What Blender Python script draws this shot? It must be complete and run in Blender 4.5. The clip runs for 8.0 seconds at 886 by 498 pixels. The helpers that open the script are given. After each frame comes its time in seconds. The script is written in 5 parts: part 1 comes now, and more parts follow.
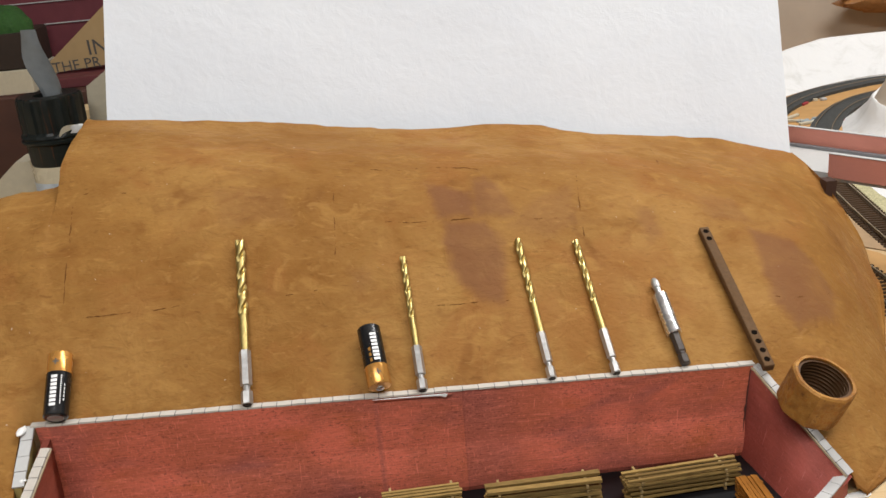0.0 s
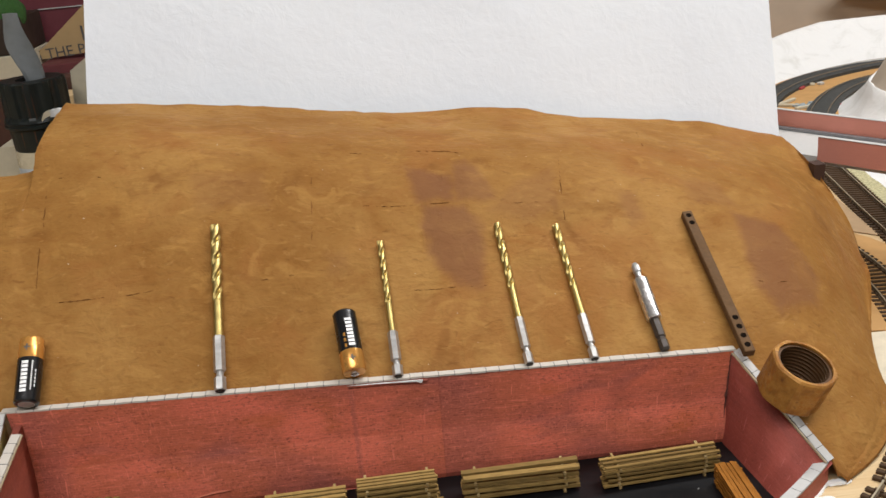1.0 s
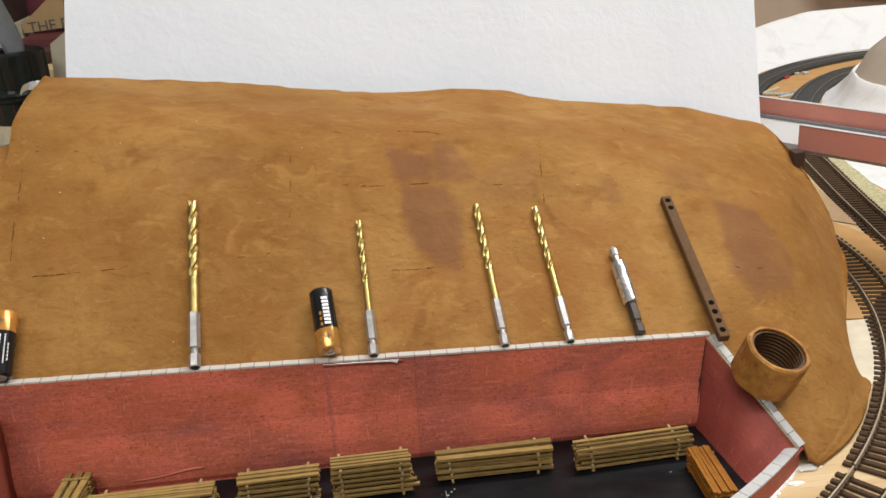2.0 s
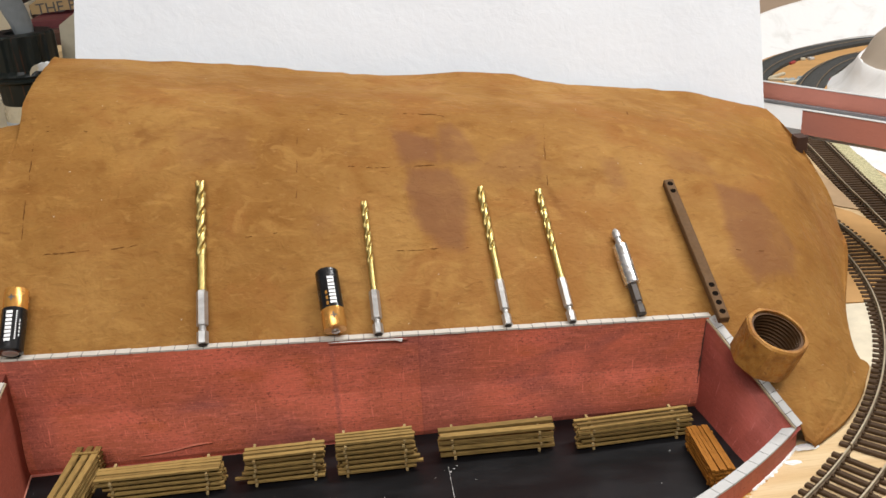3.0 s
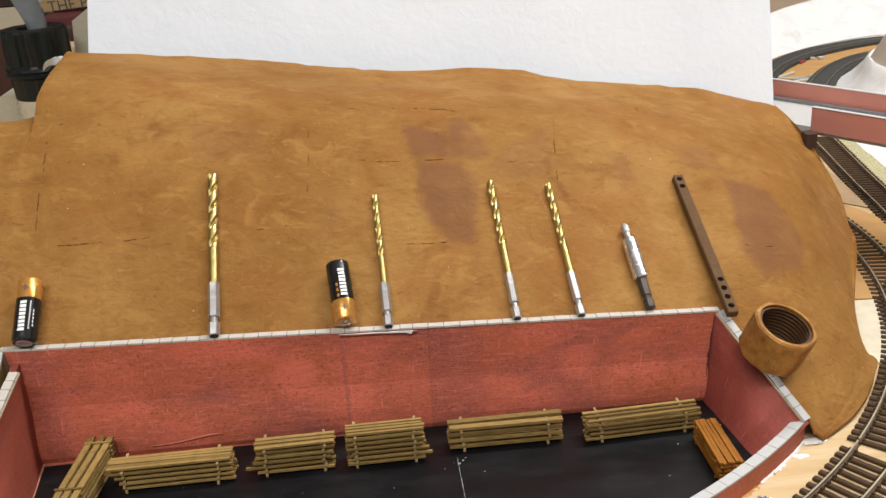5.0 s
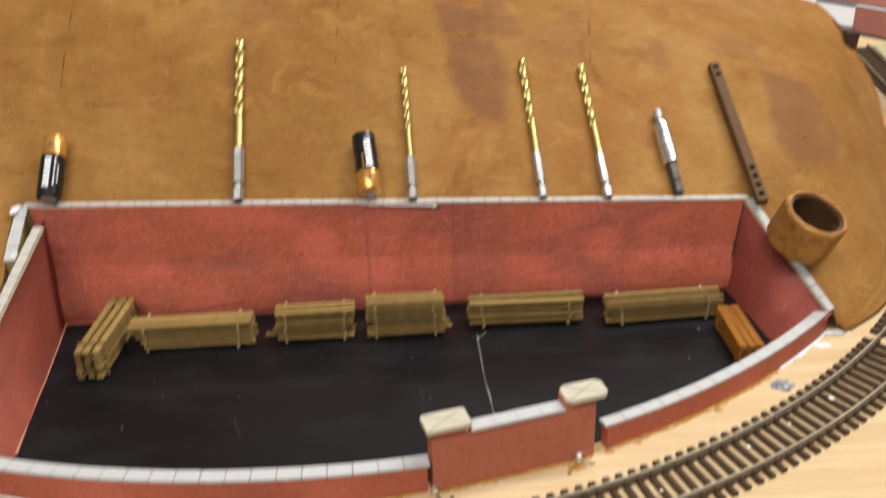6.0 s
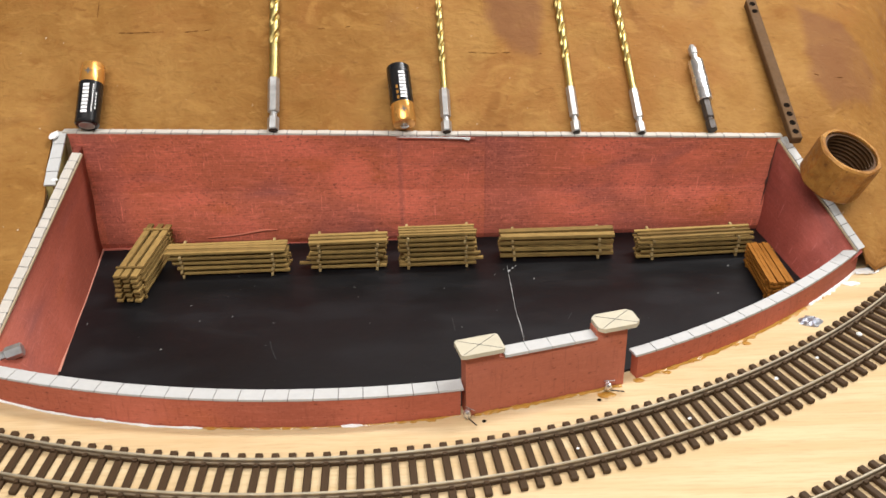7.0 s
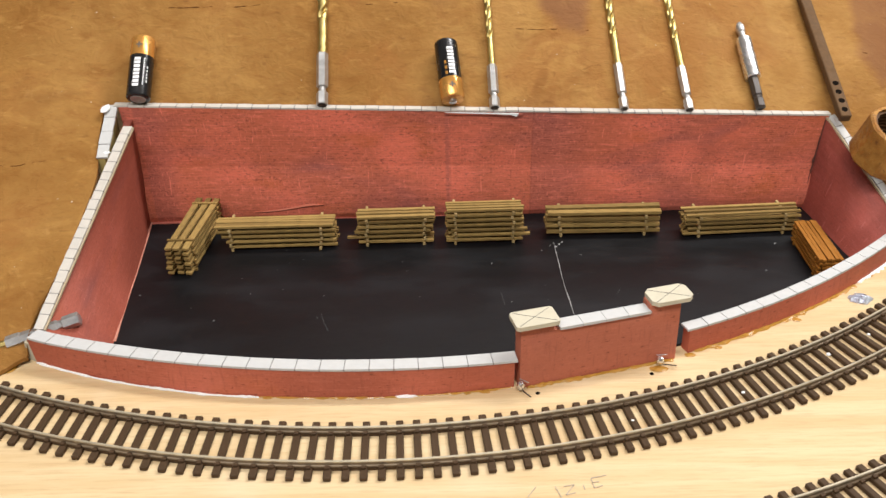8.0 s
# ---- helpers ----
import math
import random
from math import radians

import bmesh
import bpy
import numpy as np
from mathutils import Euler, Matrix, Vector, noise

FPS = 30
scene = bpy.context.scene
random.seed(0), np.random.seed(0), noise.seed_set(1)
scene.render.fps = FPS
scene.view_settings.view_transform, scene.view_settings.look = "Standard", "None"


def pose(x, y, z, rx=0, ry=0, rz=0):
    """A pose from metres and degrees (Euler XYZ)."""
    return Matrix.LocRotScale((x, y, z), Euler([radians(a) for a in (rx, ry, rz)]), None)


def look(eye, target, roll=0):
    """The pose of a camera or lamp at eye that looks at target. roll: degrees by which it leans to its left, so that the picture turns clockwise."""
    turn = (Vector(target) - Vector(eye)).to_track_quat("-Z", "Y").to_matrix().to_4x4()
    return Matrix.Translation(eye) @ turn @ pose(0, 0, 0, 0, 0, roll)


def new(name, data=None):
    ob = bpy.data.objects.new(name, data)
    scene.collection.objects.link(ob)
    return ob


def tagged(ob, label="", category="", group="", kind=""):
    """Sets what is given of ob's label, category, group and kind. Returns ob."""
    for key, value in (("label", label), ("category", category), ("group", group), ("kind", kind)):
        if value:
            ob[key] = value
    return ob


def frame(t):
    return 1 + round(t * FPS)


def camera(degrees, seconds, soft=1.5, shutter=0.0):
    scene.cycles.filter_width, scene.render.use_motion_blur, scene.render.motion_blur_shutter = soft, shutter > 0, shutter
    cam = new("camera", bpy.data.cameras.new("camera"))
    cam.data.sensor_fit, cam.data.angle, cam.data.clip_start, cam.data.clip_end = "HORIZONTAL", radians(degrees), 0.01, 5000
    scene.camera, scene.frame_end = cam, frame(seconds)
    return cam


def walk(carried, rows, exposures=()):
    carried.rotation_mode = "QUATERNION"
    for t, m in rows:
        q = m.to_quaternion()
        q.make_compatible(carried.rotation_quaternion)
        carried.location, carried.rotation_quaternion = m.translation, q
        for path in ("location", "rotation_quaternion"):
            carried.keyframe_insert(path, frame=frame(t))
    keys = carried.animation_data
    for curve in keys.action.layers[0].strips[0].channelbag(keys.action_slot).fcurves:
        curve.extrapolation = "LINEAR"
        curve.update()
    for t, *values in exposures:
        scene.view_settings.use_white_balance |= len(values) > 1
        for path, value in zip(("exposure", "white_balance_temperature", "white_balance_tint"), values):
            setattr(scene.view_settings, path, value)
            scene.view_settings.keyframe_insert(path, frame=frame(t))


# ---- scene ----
cam = camera(49.1, 8.0, soft=1.5, shutter=0.5)
PATH = [
    (0, (0.1622, -0.4068, 0.2736), (0.1933, 0.0628, 0.1047), -5.15),
    (0.5, (0.1694, -0.4048, 0.2712), (0.1959, 0.0647, 0.1015), -5.51),
    (0.8, (0.1733, -0.4032, 0.2702), (0.2010, 0.0648, 0.0964), -5.36),
    (1, (0.1760, -0.4027, 0.2689), (0.2038, 0.0649, 0.0941), -5.34),
    (1.5, (0.1796, -0.4013, 0.2682), (0.2117, 0.0652, 0.0911), -4.29),
    (1.7, (0.1797, -0.4020, 0.2676), (0.2148, 0.0635, 0.0885), -4.16),
    (2.8, (0.1780, -0.4069, 0.2654), (0.2093, 0.0544, 0.0752), -3.63),
    (3, (0.1793, -0.4096, 0.2674), (0.2103, 0.0518, 0.0773), -3.82),
    (3.2, (0.1798, -0.4115, 0.2680), (0.2108, 0.0498, 0.0778), -3.85),
    (3.5, (0.1821, -0.4129, 0.2673), (0.2121, 0.0486, 0.0774), -3.79),
    (4, (0.1795, -0.4139, 0.2687), (0.2086, 0.0474, 0.0782), -3.39),
    (4.2, (0.1782, -0.4135, 0.2674), (0.2069, 0.0483, 0.0780), -3.32),
    (5.3, (0.1777, -0.4134, 0.2640), (0.2044, 0.0485, 0.0742), -3.82),
    (5.5, (0.1776, -0.4138, 0.2628), (0.2034, 0.0474, 0.0713), -3.61),
    (5.6, (0.1771, -0.4139, 0.2624), (0.2031, 0.0473, 0.0709), -3.53),
    (5.7, (0.1766, -0.4145, 0.2599), (0.2013, 0.0449, 0.0644), -3.34),
    (5.8, (0.1756, -0.4159, 0.2543), (0.1971, 0.0396, 0.0500), -2.90),
    (5.9, (0.1744, -0.4175, 0.2477), (0.1922, 0.0333, 0.0328), -2.38),
    (6, (0.1733, -0.4184, 0.2423), (0.1880, 0.0280, 0.0174), -1.92),
    (6.2, (0.1689, -0.4208, 0.2386), (0.1805, 0.0185, 0.0003), -1.19),
    (6.5, (0.1659, -0.4230, 0.2386), (0.1751, 0.0131, -0.0057), -1.32),
    (6.7, (0.1658, -0.4240, 0.2394), (0.1740, 0.0109, -0.0072), -1.43),
    (7, (0.1653, -0.4256, 0.2380), (0.1707, 0.0084, -0.0102), -1.45),
    (7.2, (0.1628, -0.4262, 0.2368), (0.1673, 0.0063, -0.0140), -1.36),
    (7.5, (0.1552, -0.4291, 0.2344), (0.1578, 0.0019, -0.0189), -1.34),
    (7.8, (0.1520, -0.4287, 0.2356), (0.1498, 0.0013, -0.0196), -1.56),
    (8, (0.1497, -0.4298, 0.2349), (0.1475, 0.0008, -0.0192), -1.50),
]
walk(cam, [(t, look(eye, target, roll)) for t, eye, target, roll in PATH],
     exposures=[(0.0, -0.12), (1.5, -0.15), (3.0, 0.0), (5.5, 0.02), (6.0, 0.04), (6.5, 0.21), (8.0, 0.26)])

# ---- light: a workshop with two fluorescent fittings ----
world = bpy.data.worlds.new("world")
scene.world = world
world.use_nodes = True
world.node_tree.nodes["Background"].inputs[0].default_value = (0.9, 0.95, 1.0, 1)
world.node_tree.nodes["Background"].inputs[1].default_value = 0.05


def lamp(name, eye, target, size, size_y, watts, colour):
    data = bpy.data.lights.new(name, "AREA")
    data.shape, data.size, data.size_y, data.energy, data.color = "RECTANGLE", size, size_y, watts, colour
    ob = new(name, data)
    ob.matrix_world = look(eye, target)
    return ob


LAMPS = [(-0.05, -0.94, 1.42), (1.02, 0.26, 1.42)]
POWER = [24.5, 25.0]
for place, watts in zip(LAMPS, POWER):
    lamp("tube_light", (place[0], place[1], place[2] - 0.045), (place[0], place[1], 0), 1.2, 0.16, watts, (1.0, 0.99, 0.985))


# ---- materials ----
class Mat:
    """A node material with short ways to wire it."""

    def __init__(self, name, rough=0.6, metal=0.0, spec=0.5):
        self.m = bpy.data.materials.new(name)
        self.m.use_nodes = True
        self.t = self.m.node_tree
        self.b = self.t.nodes["Principled BSDF"]
        self.b.inputs["Roughness"].default_value = rough
        self.b.inputs["Metallic"].default_value = metal
        self.b.inputs["Specular IOR Level"].default_value = spec
        self.co = self.t.nodes.new("ShaderNodeTexCoord")

    def put(self, socket, value):
        if isinstance(value, bpy.types.NodeSocket):
            self.t.links.new(value, socket)
        elif isinstance(value, (tuple, list)) and len(value) == 3 and socket.type == "RGBA":
            socket.default_value = (*value, 1)
        else:
            socket.default_value = value

    def node(self, kind, **ins):
        n = self.t.nodes.new(kind)
        for k, v in ins.items():
            self.put(n.inputs[k.replace("_", " ")], v)
        return n

    def scaled(self, v, s):
        n = self.t.nodes.new("ShaderNodeVectorMath")
        n.operation = "MULTIPLY"
        self.put(n.inputs[0], v)
        n.inputs[1].default_value = s
        return n.outputs[0]

    def noise(self, scale, detail=4.0, rough=0.55, vec=None, distort=0.0):
        n = self.node("ShaderNodeTexNoise", Scale=scale, Detail=detail, Roughness=rough, Distortion=distort)
        self.put(n.inputs["Vector"], vec if vec is not None else self.co.outputs["Object"])
        return n.outputs[0]

    def ramp(self, v, lo, hi, a=0.0, b=1.0):
        n = self.node("ShaderNodeMapRange")
        n.interpolation_type = "SMOOTHSTEP"
        self.put(n.inputs[0], v)
        for k, x in zip((1, 2, 3, 4), (lo, hi, a, b)):
            n.inputs[k].default_value = x
        return n.outputs[0]

    def math(self, op, a, b=0.0):
        n = self.t.nodes.new("ShaderNodeMath")
        n.operation = op
        self.put(n.inputs[0], a)
        self.put(n.inputs[1], b)
        return n.outputs[0]

    def mix(self, f, a, b, kind="MIX"):
        n = self.t.nodes.new("ShaderNodeMix")
        n.data_type, n.blend_type = "RGBA", kind
        self.put(n.inputs[0], f)
        self.put(n.inputs[6], a)
        self.put(n.inputs[7], b)
        return n.outputs[2]

    def random(self):
        return self.t.nodes.new("ShaderNodeObjectInfo").outputs["Random"]

    def colour(self, v):
        self.put(self.b.inputs["Base Color"], v)
        return self

    def rough(self, v):
        self.put(self.b.inputs["Roughness"], v)
        return self

    def bump(self, v, dist, strength=1.0):
        n = self.node("ShaderNodeBump", Strength=strength, Distance=dist)
        self.put(n.inputs["Height"], v)
        self.t.links.new(n.outputs[0], self.b.inputs["Normal"])
        return self


def plain(name, colour, rough=0.6, metal=0.0, spec=0.5, vary=0.12, scale=300.0, bump=0.00006):
    """One colour with a little grain and relief."""
    m = Mat(name, rough, metal, spec)
    n = m.noise(scale)
    dark = tuple(c * (1 - vary) for c in colour)
    light = tuple(min(1, c * (1 + vary)) for c in colour)
    m.colour(m.mix(n, dark, light))
    m.rough(m.ramp(m.noise(scale * 0.4), 0.3, 0.7, max(0.03, rough - 0.08), min(1, rough + 0.08)))
    m.bump(n, bump)
    return m.m


def brick_paper(name, mid, pink, dusky, warm, fade=1.0, glows=(), seams=(), streak=0.0, thread=0.0):
    """Printed brick paper: small courses, thread-like flecks and wide blotches of colour.
    glows: (u, v, radius, strength) of brighter pink spots; seams: (u, width, line strength) where a sheet ends and the
    next is darker, or with no line a band of painted corner shade;
    streak: how strongly dark upright strokes and nicks show, thread: pale upright threads."""
    m = Mat(name, 0.62, spec=0.2)
    uv = m.co.outputs["UV"]
    blot = m.noise(1.0, 3, 0.5, m.scaled(uv, (22, 30, 1)), 0.4)
    veil = m.noise(1.0, 3, 0.55, m.scaled(uv, (13, 26, 1)), 0.6)
    glow = m.noise(1.0, 2, 0.5, m.scaled(uv, (17, 38, 1)))
    c = m.mix(m.ramp(blot, 0.42, 0.66), mid, pink)
    c = m.mix(m.ramp(veil, 0.46, 0.66, 0.0, 0.9), c, dusky)
    c = m.mix(m.ramp(glow, 0.54, 0.70, 0.0, 0.7), c, warm)
    sep = m.node("ShaderNodeSeparateXYZ")
    m.put(sep.inputs[0], uv)
    for u, v, r, k in glows:
        du = m.math("DIVIDE", m.math("SUBTRACT", sep.outputs[0], u), r)
        dv = m.math("DIVIDE", m.math("SUBTRACT", sep.outputs[1], v), r)
        d = m.math("ADD", m.math("MULTIPLY", du, du), m.math("MULTIPLY", dv, dv))
        d = m.math("ADD", d, m.math("MULTIPLY", m.math("SUBTRACT", blot, 0.5), 1.5))
        c = m.mix(m.ramp(d, 0.0, 1.2, k, 0.0), c, tuple(min(1, x * 1.12) for x in pink))
    for u, w, line in seams:
        d = m.math("SUBTRACT", sep.outputs[0], u)
        side = m.math("MULTIPLY", m.ramp(d, -0.0006, 0.0006), m.ramp(d, w * 0.4, w, 1.0, 0.0))
        c = m.mix(m.math("MULTIPLY", side, 0.5), c, dusky)
        c = m.mix(m.ramp(m.math("ABSOLUTE", d), 0.0002, 0.0007, line, 0.0), c, tuple(x * 0.6 for x in dusky))
    br = m.node("ShaderNodeTexBrick", Scale=1.0, Color1=(0.84, 0.79, 0.82), Color2=(1.10, 1.05, 1.06), Mortar=(1.06, 1.10, 1.12))
    br.inputs["Brick Width"].default_value = 0.0028
    br.inputs["Row Height"].default_value = 0.00125
    br.inputs["Mortar Size"].default_value = 0.00030
    br.inputs["Mortar Smooth"].default_value = 0.5
    m.put(br.inputs["Vector"], uv)
    c = m.mix(fade * 0.7, c, br.outputs[0], "MULTIPLY")
    rows = m.ramp(m.noise(1.0, 3, 0.75, m.scaled(uv, (420, 850, 1))), 0.52, 0.68)
    cols = m.ramp(m.noise(1.0, 3, 0.65, m.scaled(uv, (900, 420, 1))), 0.54, 0.70)
    where = m.ramp(m.noise(1.0, 3, 0.55, m.scaled(uv, (34, 60, 1))), 0.34, 0.62, 0.35, 1.0)
    dark = tuple(x * 0.40 for x in dusky)
    c = m.mix(m.math("MULTIPLY", m.math("MULTIPLY", rows, where), fade * 0.75), c, dark)
    pale = tuple(min(1, x * 1.3 + 0.05) for x in pink)
    c = m.mix(m.math("MULTIPLY", m.math("MULTIPLY", cols, 0.42), fade), c, pale)
    lines = m.ramp(m.noise(1.0, 3, 0.7, m.scaled(uv, (120, 1300, 1))), 0.55, 0.72)
    c = m.mix(m.math("MULTIPLY", m.math("MULTIPLY", lines, 0.55), fade), c, pale)
    smear = m.ramp(m.noise(1.0, 3, 0.6, m.scaled(uv, (70, 420, 1))), 0.52, 0.72)
    c = m.mix(m.math("MULTIPLY", smear, 0.28 * fade), c, pale)
    if streak:
        stroke = m.ramp(m.noise(1.0, 2, 0.5, m.scaled(uv, (900, 90, 1))), 0.56, 0.70)
        nick = m.ramp(m.noise(1.0, 2, 0.5, m.scaled(uv, (330, 700, 1))), 0.64, 0.72)
        c = m.mix(m.math("MULTIPLY", stroke, streak * 0.5), c, tuple(x * 0.6 for x in dusky))
        c = m.mix(m.math("MULTIPLY", nick, streak), c, tuple(x * 0.35 for x in dusky))
    if thread:
        hair = m.ramp(m.noise(1.0, 2, 0.5, m.scaled(uv, (800, 75, 1)), 0.3), 0.66, 0.72)
        c = m.mix(m.math("MULTIPLY", hair, thread), c, pale)
    m.colour(c)
    m.bump(m.noise(1.0, 3, 0.5, m.scaled(uv, (150, 220, 1))), 0.0002)
    return m.m


def hill_paint():
    """Brown paint brushed over pasted paper, with purplish stains and the seams of the sheets."""
    m = Mat("brown_paint", 0.72, spec=0.07)
    o = m.co.outputs["Object"]
    big, mid = m.noise(11, 3, 0.5), m.noise(42, 3, 0.5, None, 0.3)
    fine = m.noise(1.0, 4, 0.6, m.scaled(o, (240, 340, 300)))
    c = m.mix(m.ramp(big, 0.34, 0.66), (0.260, 0.123, 0.031), (0.342, 0.179, 0.052))
    c = m.mix(m.ramp(mid, 0.5, 0.74, 0.0, 0.6), c, (0.215, 0.092, 0.021))
    c = m.mix(m.ramp(mid, 0.26, 0.46, 0.4, 0.0), c, (0.395, 0.203, 0.055))
    c = m.mix(m.ramp(fine, 0.34, 0.6, 0.18, 0.0), c, (0.20, 0.078, 0.016))
    ruddy = m.noise(17, 4, 0.6, None, 0.4)
    c = m.mix(m.ramp(ruddy, 0.48, 0.64, 0.0, 0.55), c, (0.275, 0.112, 0.030))
    smudge = m.noise(24, 3, 0.55, None, 0.8)
    c = m.mix(m.ramp(smudge, 0.58, 0.74, 0.0, 0.5), c, (0.15, 0.055, 0.013))
    nick = m.noise(1.0, 3, 0.6, m.scaled(o, (110, 260, 200)), 0.6)
    c = m.mix(m.ramp(nick, 0.64, 0.74, 0.0, 0.40), c, (0.14, 0.055, 0.014))
    worn = m.noise(1.0, 4, 0.7, m.scaled(o, (90, 170, 120)), 1.0)
    c = m.mix(m.ramp(worn, 0.56, 0.72, 0.0, 0.32), c, (0.43, 0.235, 0.078))
    c = m.mix(m.ramp(worn, 0.28, 0.42, 0.30, 0.0), c, (0.18, 0.072, 0.017))
    brush = m.noise(1.0, 4, 0.65, m.scaled(o, (46, 88, 70)), 0.8)
    c = m.mix(m.ramp(brush, 0.54, 0.70, 0.0, 0.4), c, (0.205, 0.080, 0.018))
    c = m.mix(m.ramp(brush, 0.30, 0.45, 0.4, 0.0), c, (0.42, 0.225, 0.066))
    scab = m.noise(1.0, 2, 0.5, m.scaled(o, (150, 420, 320)), 0.4)
    c = m.mix(m.ramp(scab, 0.66, 0.76, 0.0, 0.30), c, (0.115, 0.043, 0.012))
    c = m.mix(m.ramp(scab, 0.24, 0.34, 0.28, 0.0), c, (0.48, 0.27, 0.09))
    speck = m.ramp(m.noise(560, 1, 0.5), 0.80, 0.83)
    c = m.mix(m.math("MULTIPLY", speck, 0.7), c, (0.7, 0.62, 0.5))
    # purplish stains with firm, slightly wandering edges
    total = None
    fray = m.math("MULTIPLY", m.math("SUBTRACT", m.noise(70, 4, 0.6), 0.5), 0.010)
    for k, ring in STAINS:
        d = None
        mid_x, mid_y = (sum(p[i] for p in ring) / len(ring) for i in (0, 1))
        for (ax, ay), (bx, by) in zip(ring, ring[1:] + ring[:1]):
            nx, ny = by - ay, ax - bx
            n = math.hypot(nx, ny) * (1 if nx * (ax - mid_x) + ny * (ay - mid_y) > 0 else -1)
            dot = m.t.nodes.new("ShaderNodeVectorMath")
            dot.operation = "DOT_PRODUCT"
            m.put(dot.inputs[0], o)
            dot.inputs[1].default_value = (nx / n, ny / n, 0)
            e = m.math("SUBTRACT", dot.outputs["Value"], (ax * nx + ay * ny) / n)
            d = e if d is None else m.math("MAXIMUM", d, e)
        s = m.ramp(m.math("ADD", d, fray), -0.0046, 0.0026, k, 0.0)
        total = s if total is None else m.math("MAXIMUM", total, s)
    c = m.mix(m.math("MULTIPLY", total, m.ramp(mid, 0.25, 0.6, 0.52, 0.82)), c, (0.195, 0.085, 0.038))
    m.colour(c)
    m.rough(m.ramp(mid, 0.3, 0.7, 0.58, 0.74))
    crumple = m.math("ABSOLUTE", m.math("SUBTRACT", m.noise(75, 3, 0.6, None, 0.5), 0.5))
    h = m.math("ADD", m.math("MULTIPLY", crumple, -1.1), m.math("MULTIPLY", fine, 0.14))
    h = m.math("ADD", h, m.math("MULTIPLY", nick, 0.35))
    m.bump(h, 0.0017, 0.95)
    return m.m


STAINS = [(1.0, [(0.1890, 0.1055), (0.2144, 0.0990), (0.2135, 0.0800), (0.1935, 0.0800)]),
          (0.9, [(0.2150, 0.1065), (0.2226, 0.1100), (0.2290, 0.1046), (0.2370, 0.0828), (0.2130, 0.0800)]),
          (1.0, [(0.1950, 0.0800), (0.2189, 0.0803), (0.2257, 0.0686), (0.2254, 0.0504), (0.2202, 0.0369), (0.2074, 0.0374), (0.1960, 0.0540), (0.1937, 0.0676)]),
          (0.95, [(0.3640, 0.0850), (0.3863, 0.0800), (0.4000, 0.0500), (0.3891, 0.0302), (0.3650, 0.0193), (0.3580, 0.0376)]),
          (0.40, [(0.2454, 0.0948), (0.2717, 0.1109), (0.2675, 0.0803), (0.2503, 0.0698), (0.2304, 0.0768)]),
          (0.55, [(0.3010, 0.0930), (0.3154, 0.0960), (0.3125, 0.0747), (0.3032, 0.0684)]),
          (0.35, [(0.1437, 0.0560), (0.1566, 0.0570), (0.1573, 0.0467), (0.1446, 0.0468)]),
          (0.45, [(0.3400, 0.1100), (0.3650, 0.1120), (0.3700, 0.0900), (0.3450, 0.0880)]),
          (0.30, [(0.0750, 0.1000), (0.1150, 0.1020), (0.1180, 0.0800), (0.0800, 0.0780)])]
HILL = hill_paint()
BRICK = brick_paper("red_brick_paper", (0.525, 0.135, 0.073), (0.69, 0.165, 0.100), (0.36, 0.105, 0.079), (0.51, 0.127, 0.044),
                    glows=((0.128, 0.036, 0.013, 0.85), (0.264, 0.032, 0.012, 0.8), (0.158, 0.020, 0.010, 0.5), (0.300, 0.024, 0.010, 0.4), (0.045, 0.040, 0.012, 0.3)),
                    # the last entry, without a line, paints the left corner's shade
                    seams=((0.1925, 0.034, 0.30), (0.1510, 0.003, 0.05), (0.0060, 0.018, 0.0)), thread=0.5)
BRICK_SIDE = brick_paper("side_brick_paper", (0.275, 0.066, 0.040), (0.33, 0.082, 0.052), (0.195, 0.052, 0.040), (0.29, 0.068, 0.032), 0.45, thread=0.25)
# the right wall's paper: its shade is put into a darker red
BRICK_RIGHT = brick_paper("shaded_brick_paper", (0.275, 0.060, 0.042), (0.34, 0.078, 0.058), (0.20, 0.050, 0.040), (0.28, 0.062, 0.034), 0.45, thread=0.5)
BRICK_FRONT = brick_paper("orange_red_brick_paper", (0.435, 0.117, 0.068), (0.51, 0.141, 0.087), (0.36, 0.098, 0.060), (0.47, 0.128, 0.052), 0.45, streak=0.55)
BRICK_GATE = brick_paper("brown_brick_paper", (0.45, 0.140, 0.083), (0.52, 0.168, 0.104), (0.37, 0.115, 0.080), (0.46, 0.134, 0.066), 0.3, streak=0.5)
BRICK_FAR = brick_paper("dull_brick_paper", (0.60, 0.245, 0.185), (0.66, 0.27, 0.205), (0.55, 0.23, 0.18), (0.60, 0.25, 0.17), 0.12)
AGED = plain("yellowed_card", (0.545, 0.50, 0.44), 0.7, vary=0.13, scale=260)
STONE = plain("white_card", (0.505, 0.50, 0.485), 0.7, vary=0.08, scale=420)
CREAM = plain("cream_card", (0.535, 0.485, 0.365), 0.65, vary=0.12, scale=250)
PENCIL = plain("faint_pencil", (0.42, 0.34, 0.25), 0.7)
INK = plain("pencil_line", (0.09, 0.085, 0.08), 0.7)
OLIVE = plain("olive_card", (0.36, 0.27, 0.085), 0.75, vary=0.25)
JOINT = plain("grey_joint", (0.17, 0.16, 0.15), 0.8)
CARD = plain("grey_card_core", (0.42, 0.33, 0.21), 0.85)
FILLER = plain("white_filler", (0.85, 0.85, 0.83), 0.55, vary=0.05, bump=0.0004)
GLUE = plain("amber_glue", (0.42, 0.21, 0.035), 0.3, vary=0.3, bump=0.0003)
SLEEPER = plain("sleeper_plastic", (0.062, 0.035, 0.017), 0.6, spec=0.22, vary=0.3)
